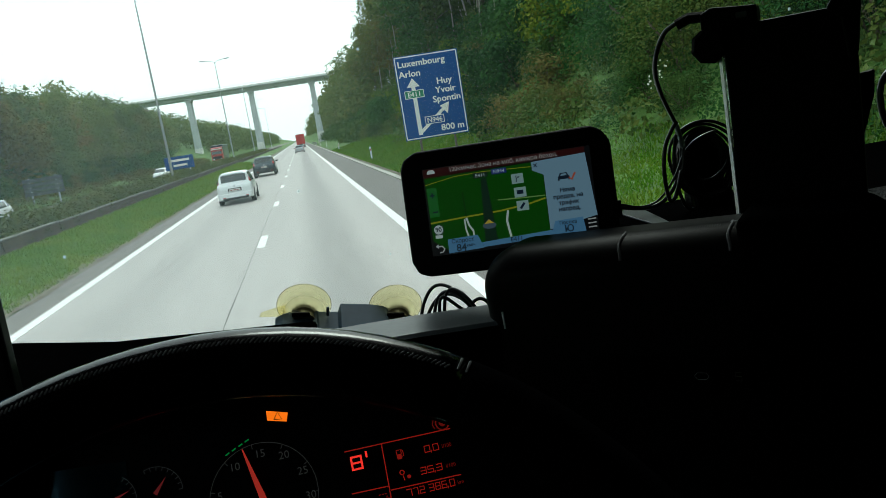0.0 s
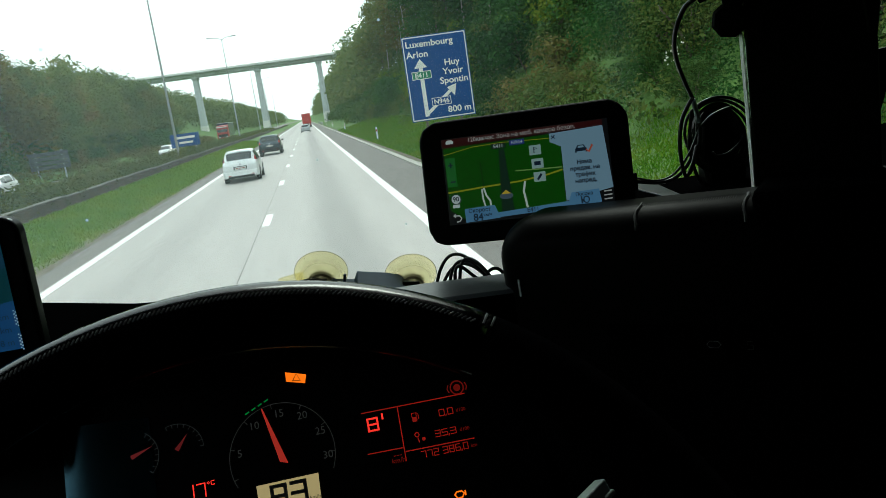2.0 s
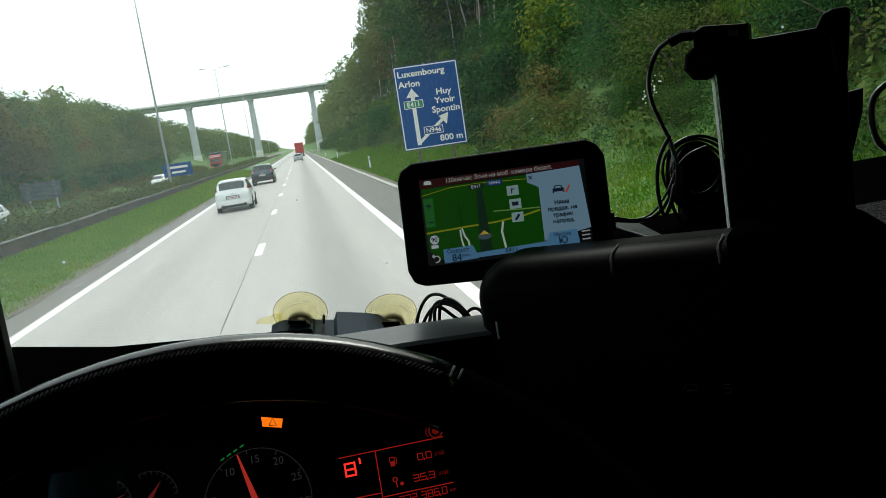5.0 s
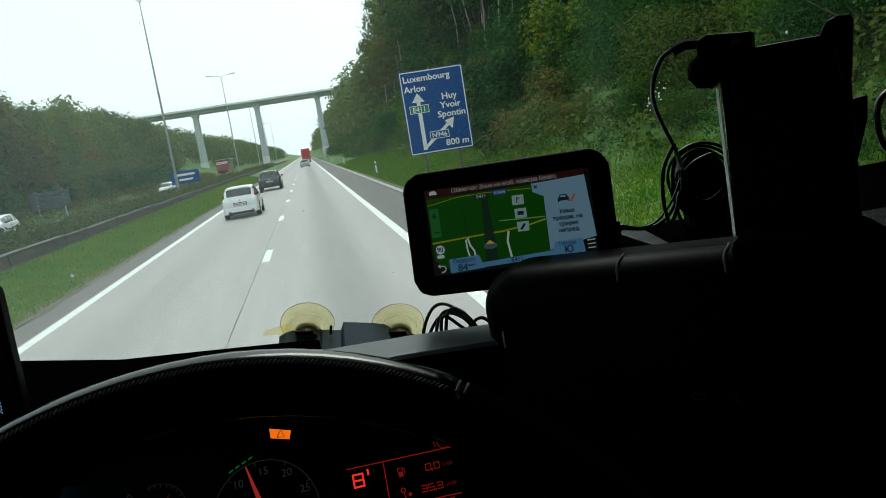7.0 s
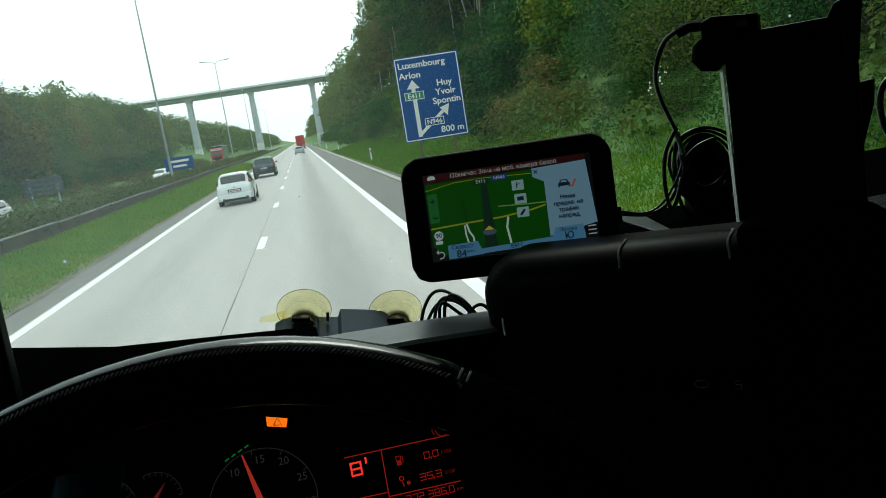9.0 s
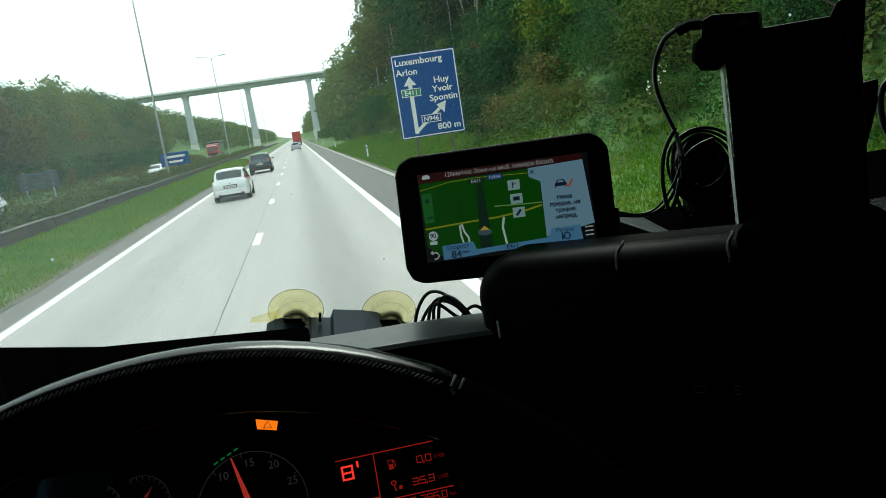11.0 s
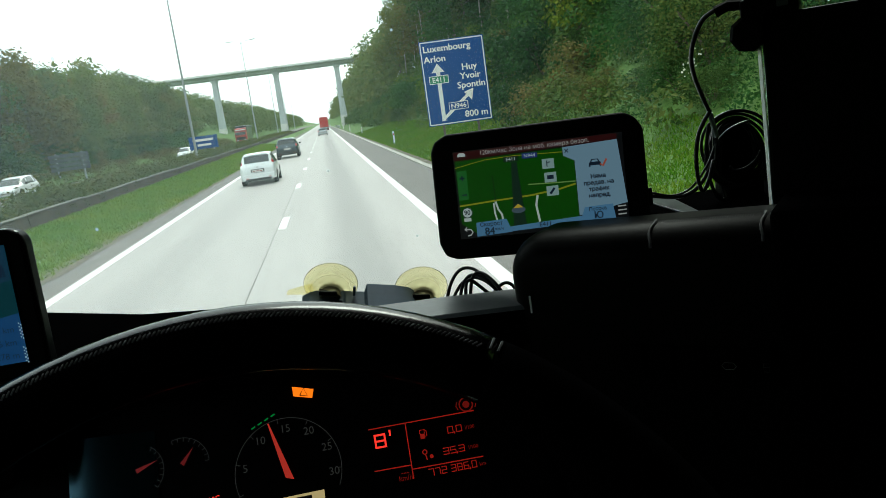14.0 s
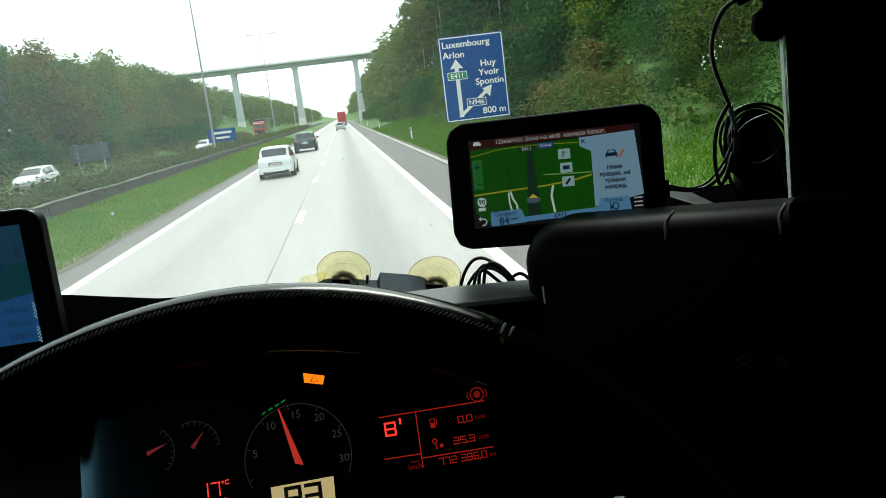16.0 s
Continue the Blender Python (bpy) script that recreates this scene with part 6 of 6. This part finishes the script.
def left_tablet():
    t = thing("tablet_navigator", "black tablet on the dash with a dim blue screen", "tablet", at=basis((-0.205, 0.66, 2.385), (1, 0.0, 0), (0, 0.05, 1)))
    o = [(-0.1, -0.056), (0.098, -0.056), (0.1005, -0.05), (0.1, 0.04), (0.097, 0.046), (0.09, 0.0495), (-0.09, 0.0495), (-0.1, 0.04)]
    part("housing", prism(o, "z", -0.016, 0, 0.003, seg=3), M_BEZEL, t)
    part("top_trim", tube([(-0.09, 0.0487, -0.003), (0.088, 0.0487, -0.003), (0.0965, 0.0455, -0.003)], 0.0011, 6), M_METAL, t)
    s = part("screen", poly([(-0.085, -0.045), (0.0872, -0.0435), (0.0872, 0.039), (-0.085, 0.039)], 0.001), glow("tablet_blue_green", (0.003, 0.045, 0.06), 0.34), t)
    part("title_panel", poly([(0.071, 0.012), (0.0870, 0.014), (0.0870, 0.039), (0.0712, 0.039)], 0.0014), glow("tablet_slate", (0.012, 0.055, 0.11), 0.3), s)
    part("sky_block", poly([(-0.085, 0.006), (0.07, 0.008), (0.0705, 0.032), (-0.085, 0.032)], 0.0014), glow("tablet_navy", (0.003, 0.015, 0.10), 0.42), s)
    part("status_panel", poly([(0.058, -0.0435), (0.0872, -0.0435), (0.0872, -0.009), (0.060, -0.013)], 0.0014), glow("tablet_mid_blue", (0.015, 0.08, 0.24), 0.32), s)
    ink = glow("tablet_ink", (0.003, 0.008, 0.02), 1.0)
    part("lane_arrows", stroke([(0.081, 0.017), (0.083, 0.026), (0.0835, 0.017)], 0.0022, 0.0018, stroke([(0.0765, 0.020), (0.079, 0.0215)], 0.0016, 0.0018)), ink, s)
    for k, txt in enumerate(("36 km", "36 km", "278 m")):
        part("lettering", writing(txt, 0.0062, 0.0745, -0.0195 - 0.0092 * k, 0.0018), ink, s)
    for k in range(2):
        bm = None
        for j in range(10):
            bm = box(0.0855 + 0.0012 * (j % 2), 0.0863 + 0.0012 * (j % 2), -0.0165 - 0.0012 * j - 0.017 * k, -0.0157 - 0.0012 * j - 0.017 * k, 0.0016, 0.0018, bm=bm)
        part("chequer_flag", bm, glow("flag_white", (0.3, 0.35, 0.4), 0.8), s)
    part("stand", box(-0.05, 0.05, -0.14, -0.05, -0.06, -0.014, 0.006), M_BEZEL, t)


left_tablet()


# ---------------------------------------------------------------- toll box with suction cups
def toll_box():
    t = thing("toll_box", "slate grey toll box with two yellowed suction cups on the windscreen", "toll box", at=pose(0.132, 0.835, 2.3025, 0, 11.5, 0))
    edge = [(-0.070, -0.055), (0.069, -0.055), (0.069, -0.002), (0.058, 0.0025), (0.0555, 0.0055), (0.0390, 0.0058), (0.0372, 0.0104), (0.020, 0.0125), (-0.0085, 0.0132), (-0.0108, 0.0052), (-0.0290, 0.0052), (-0.0312, 0.0072), (-0.050, 0.0066), (-0.063, 0.003), (-0.070, -0.001)]
    part("body", ring_loft([[(x, y, z - d) for x, z in edge] for y, d in ((-0.040, 0.024), (0.010, 0.0))], bevel=0.0006), M_TOLL, t)
    part("pin", box(-0.0222, -0.0196, -0.002, 0.002, 0.003, 0.0118, 0.0006), M_TOLL, t)
    for x in (-0.0460, 0.0440):
        h = 0.0038 if x < 0 else 0.0034
        part("cup_mount", box(x - 0.0085, x + 0.0085, -0.005, 0.010, h - 0.001, h + 0.0034, 0.0012), M_BEZEL, t, "black cup mount")
        prof = [(0.0075, 0.0), (0.0095, 0.004), (0.016, 0.010), (0.0225, 0.016), (0.0262, 0.0215), (0.0266, 0.0225), (0.0255, 0.0222), (0.0215, 0.0165), (0.015, 0.0108), (0.008, 0.005)]
        bm = bmesh.new()
        n = 40
        rings = [[bm.verts.new((r * math.cos(2 * math.pi * k / n), r * math.sin(2 * math.pi * k / n), z)) for k in range(n)] for r, z in prof]
        for a, b in zip(rings, rings[1:]):
            for k in range(n):
                bm.faces.new((a[k], a[(k + 1) % n], b[(k + 1) % n], b[k]))
        bm.faces.new(rings[-1])
        cup = part("suction_cup", bm, M_CUP, t, "translucent yellowed rubber suction cup", smooth=True)
        cup.matrix_basis = pose(x + 0.003, 0.004, h - 0.0058, -62, 0, 0)
        lip = part("cup_lip", tube([(0.0264 * math.cos(2 * math.pi * k / 40), 0.0264 * math.sin(2 * math.pi * k / 40), 0.0222) for k in range(40)], 0.00022, 6, closed=True), M_CUPRIM, cup)
        part("cup_boss", tube([(0, 0, -0.004), (0, 0, 0.003), (0, 0, 0.009)], 0, 20, radii=[0.0115, 0.0105, 0.0125]), M_CUPRIM, cup, "darker boss of the cup")
        if x < 0:
            tab = part("pull_tab", prism([(-0.060, 0.0105), (-0.068, 0.0085), (-0.084, 0.0030), (-0.0855, -0.0015), (-0.070, -0.001), (-0.058, -0.003)], "y", 0.014, 0.0155, 0.0004), M_CUP, t)


toll_box()


# ---------------------------------------------------------------- phone holder at the console
TX = Vector((0.782, -0.6233, 0))


def dark_tablet():
    m = basis((0.424, 0.64, 2.3), TX, (0, 0, 1))
    t = thing("tablet_computer", "dark tablet with a bright metal edge in a clamp holder", "tablet", at=m)
    part("housing", box(0.0080, 0.094, 0.062, 0.2085, -0.014, -0.001, 0.002), M_BEZEL, t)
    for o, w in ((-0.0006, 0.0028), (0.0030, 0.0008)):
        part("metal_edge", ring_loft([[(0.0036 + o + dx, yy, -0.004), (0.0036 + o + w + dx, yy, -0.004 + w * 1.25), (0.0036 + o + w + dx, yy, -0.006)] for yy, dx in ((0.2078, 0.0), (0.0665, 0.0019))]), M_WHITEEDGE, t, "bright metal edge")
    part("clamp", prism([(0.0765, 0.2075), (0.0815, 0.2165), (0.0880, 0.2190), (0.0975, 0.2185), (0.0985, 0.2150), (0.0945, 0.1755), (0.0880, 0.1720), (0.0850, 0.2000)], "z", -0.018, 0.006, 0.0015), M_BEZEL, t)
    part("holder_plate", prism([(0.0872, 0.1600), (0.1032, 0.1622), (0.1020, 0.1450), (0.0920, 0.1100), (0.0930, 0.02), (0.01, 0.02), (0.01, 0.1600)], "z", -0.03, -0.016, 0.0015), M_BEZEL, t)
    part("top_clip", prism([(-0.0060, 0.2080), (0.0330, 0.2075), (0.0332, 0.2200), (0.0260, 0.2205), (0.0020, 0.2235), (-0.0060, 0.2200)], "z", -0.016, 0.004, 0.0015), M_BEZEL, t)
    part("clip_window", box(0.0190, 0.0262, 0.2125, 0.2165, 0.004, 0.0052, 0.0003), M_DASHG, t)
    part("knob", tube([(-0.0015, 0.197, -0.014), (-0.0015, 0.197, 0.002), (-0.0015, 0.197, 0.004)], 0, 8, radii=[0.0135, 0.0135, 0.011]), M_BEZEL, t)
    part("foot", box(0.02, 0.08, -0.02, 0.062, -0.02, -0.002, 0.004), M_BEZEL, t)
    part("socket", tube([(-0.005, 0.2185, -0.004), (-0.015, 0.2195, -0.004), (-0.024, 0.2165, -0.004)], 0.0042, 10), M_BEZEL, t, "black cable plug")


dark_tablet()


def along(eye, ctrl):
    """Cable points: places on the plane y = 0.8 as seen from the seat, drawn in to their own depth."""
    out = []
    for x, z, y in ctrl:
        k = (y - eye[1]) / (0.8 - eye[1])
        out.append((eye[0] + (x - eye[0]) * k, y, eye[2] + (z - eye[2]) * k))
    return out


SEAT = (0.119, 0.083, 2.484)


def cables():
    c = thing("charging_cable", "thin black charging cable hanging from the tablet plug", "cable")
    part("sheath", tube(smooth_path(along(SEAT, [(0.478, 2.526, 0.662), (0.466, 2.519, 0.67), (0.4565, 2.503, 0.68), (0.4527, 2.486, 0.70), (0.4555, 2.468, 0.72), (0.4625, 2.449, 0.74), (0.4690, 2.432, 0.755), (0.4715, 2.41, 0.765), (0.466, 2.385, 0.775), (0.4500, 2.3655, 0.785), (0.430, 2.3605, 0.79), (0.400, 2.3662, 0.79)])), 0.0019, 8), M_CABLE, c, smooth=True)
    part("tie", tube(along(SEAT, [(0.4685, 2.4345, 0.752), (0.4705, 2.426, 0.754), (0.4735, 2.412, 0.758)]), 0.0025, 8), M_STALK, c, "grey cable tie")
    d = thing("cable_coil", "coiled black cable behind the tablet", "cable coil", at=pose(0.487, 0.79, 2.397))
    for k in range(6):
        r1, r2 = 0.036 - 0.0028 * k, 0.037 - 0.0024 * k
        ph = 0.7 * k
        pts = [((r1 + 0.0015 * math.sin(3 * a + ph)) * math.cos(a) + 0.002 * math.sin(ph), 0.004 * math.sin(a + ph) + 0.002 * k - 0.006, (r2 + 0.0015 * math.cos(2 * a + ph)) * math.sin(a) + 0.002 * math.cos(ph * 1.3)) for a in (2 * math.pi * j / 40 for j in range(40))]
        part("loop", tube(pts, 0.0016, 7, closed=True), M_CABLE, d, smooth=True)
    part("backing_disc", tube([(0.006, 0.01, 0), (0.006, 0.018, 0)], 0.028, 28), M_BEZEL, d)
    part("foot", box(-0.010, 0.03, 0.0, 0.03, -0.046, -0.02, 0.006), M_BEZEL, d)
    part("strap", tube(smooth_path([(-0.030, -0.01, 0.028), (-0.036, -0.012, -0.005), (-0.028, -0.01, -0.036), (-0.018, -0.008, -0.042), (-0.020, -0.006, -0.02), (-0.018, -0.008, 0.012)]), 0.0017, 7), M_CABLE, d)
    for pts, r in (([(0.4449, 0.75, 2.4402), (0.4378, 0.75, 2.4311), (0.4312, 0.75, 2.4183), (0.428, 0.75, 2.3971), (0.4293, 0.75, 2.3771), (0.4324, 0.75, 2.3703), (0.4385, 0.75, 2.3791), (0.4445, 0.75, 2.3964)], 0.0019),
                   ([(0.4891, 0.765, 2.4254), (0.4762, 0.765, 2.4227), (0.4649, 0.765, 2.4177), (0.4552, 0.765, 2.4082), (0.4451, 0.765, 2.3902), (0.4281, 0.765, 2.3724), (0.4096, 0.765, 2.3682), (0.3892, 0.765, 2.374)], 0.0011),
                   ([(0.4509, 0.758, 2.4289), (0.4526, 0.758, 2.4156), (0.4512, 0.758, 2.4001), (0.4464, 0.758, 2.3841), (0.4398, 0.758, 2.3714)], 0.0017),
                   ([(0.5013, 0.77, 2.3965), (0.4957, 0.77, 2.3883), (0.4845, 0.77, 2.3821), (0.474, 0.77, 2.3817), (0.4699, 0.77, 2.3857)], 0.0012)):
        g = part("hanging_loop", tube(smooth_path(pts, 5), r, 7), M_CABLE, d, smooth=True)
        g.matrix_basis = pose(-0.487, -0.79, -2.397)
    e = thing("cable_bundle", "loops of black cable behind the dash ledge", "cable bundle", at=pose(0.0, 0.0, 0.0))
    for x, w, h, y, s in ((0.222, 0.030, 0.040, 0.80, 0.2), (0.228, 0.024, 0.034, 0.79, 0.0), (0.234, 0.020, 0.036, 0.785, -0.2), (0.226, 0.028, 0.028, 0.81, 0.5)):
        pts = [(x - w + 2 * w * k / 6, y + 0.01 * math.sin(k), 2.285 + h * math.sin(math.pi * (k / 6) ** (0.8 + s * 0.5))) for k in range(7)]
        part("loop", tube(smooth_path(pts), 0.0017, 7), M_CABLE, e, smooth=True)
    part("loop", tube(smooth_path([(0.212, 0.79, 2.27), (0.216, 0.79, 2.315), (0.236, 0.79, 2.300), (0.258, 0.79, 2.285)]), 0.0017, 7), M_CABLE, e)
    part("loop", tube(smooth_path([(0.222, 0.785, 2.27), (0.236, 0.785, 2.298), (0.250, 0.785, 2.309), (0.260, 0.785, 2.300), (0.264, 0.785, 2.272)]), 0.0017, 7), M_CABLE, e)
    f = thing("microphone_cable", "loop of black cable hanging before the passenger window", "cable")
    part("sheath", tube(smooth_path([(0.77, 0.85, 2.37), (0.7288, 0.84, 2.3915), (0.721, 0.84, 2.4273), (0.7338, 0.84, 2.4495), (0.78, 0.85, 2.458), (0.85, 0.855, 2.43)]), 0.0035, 8), M_CABLE, f, smooth=True)


cables()
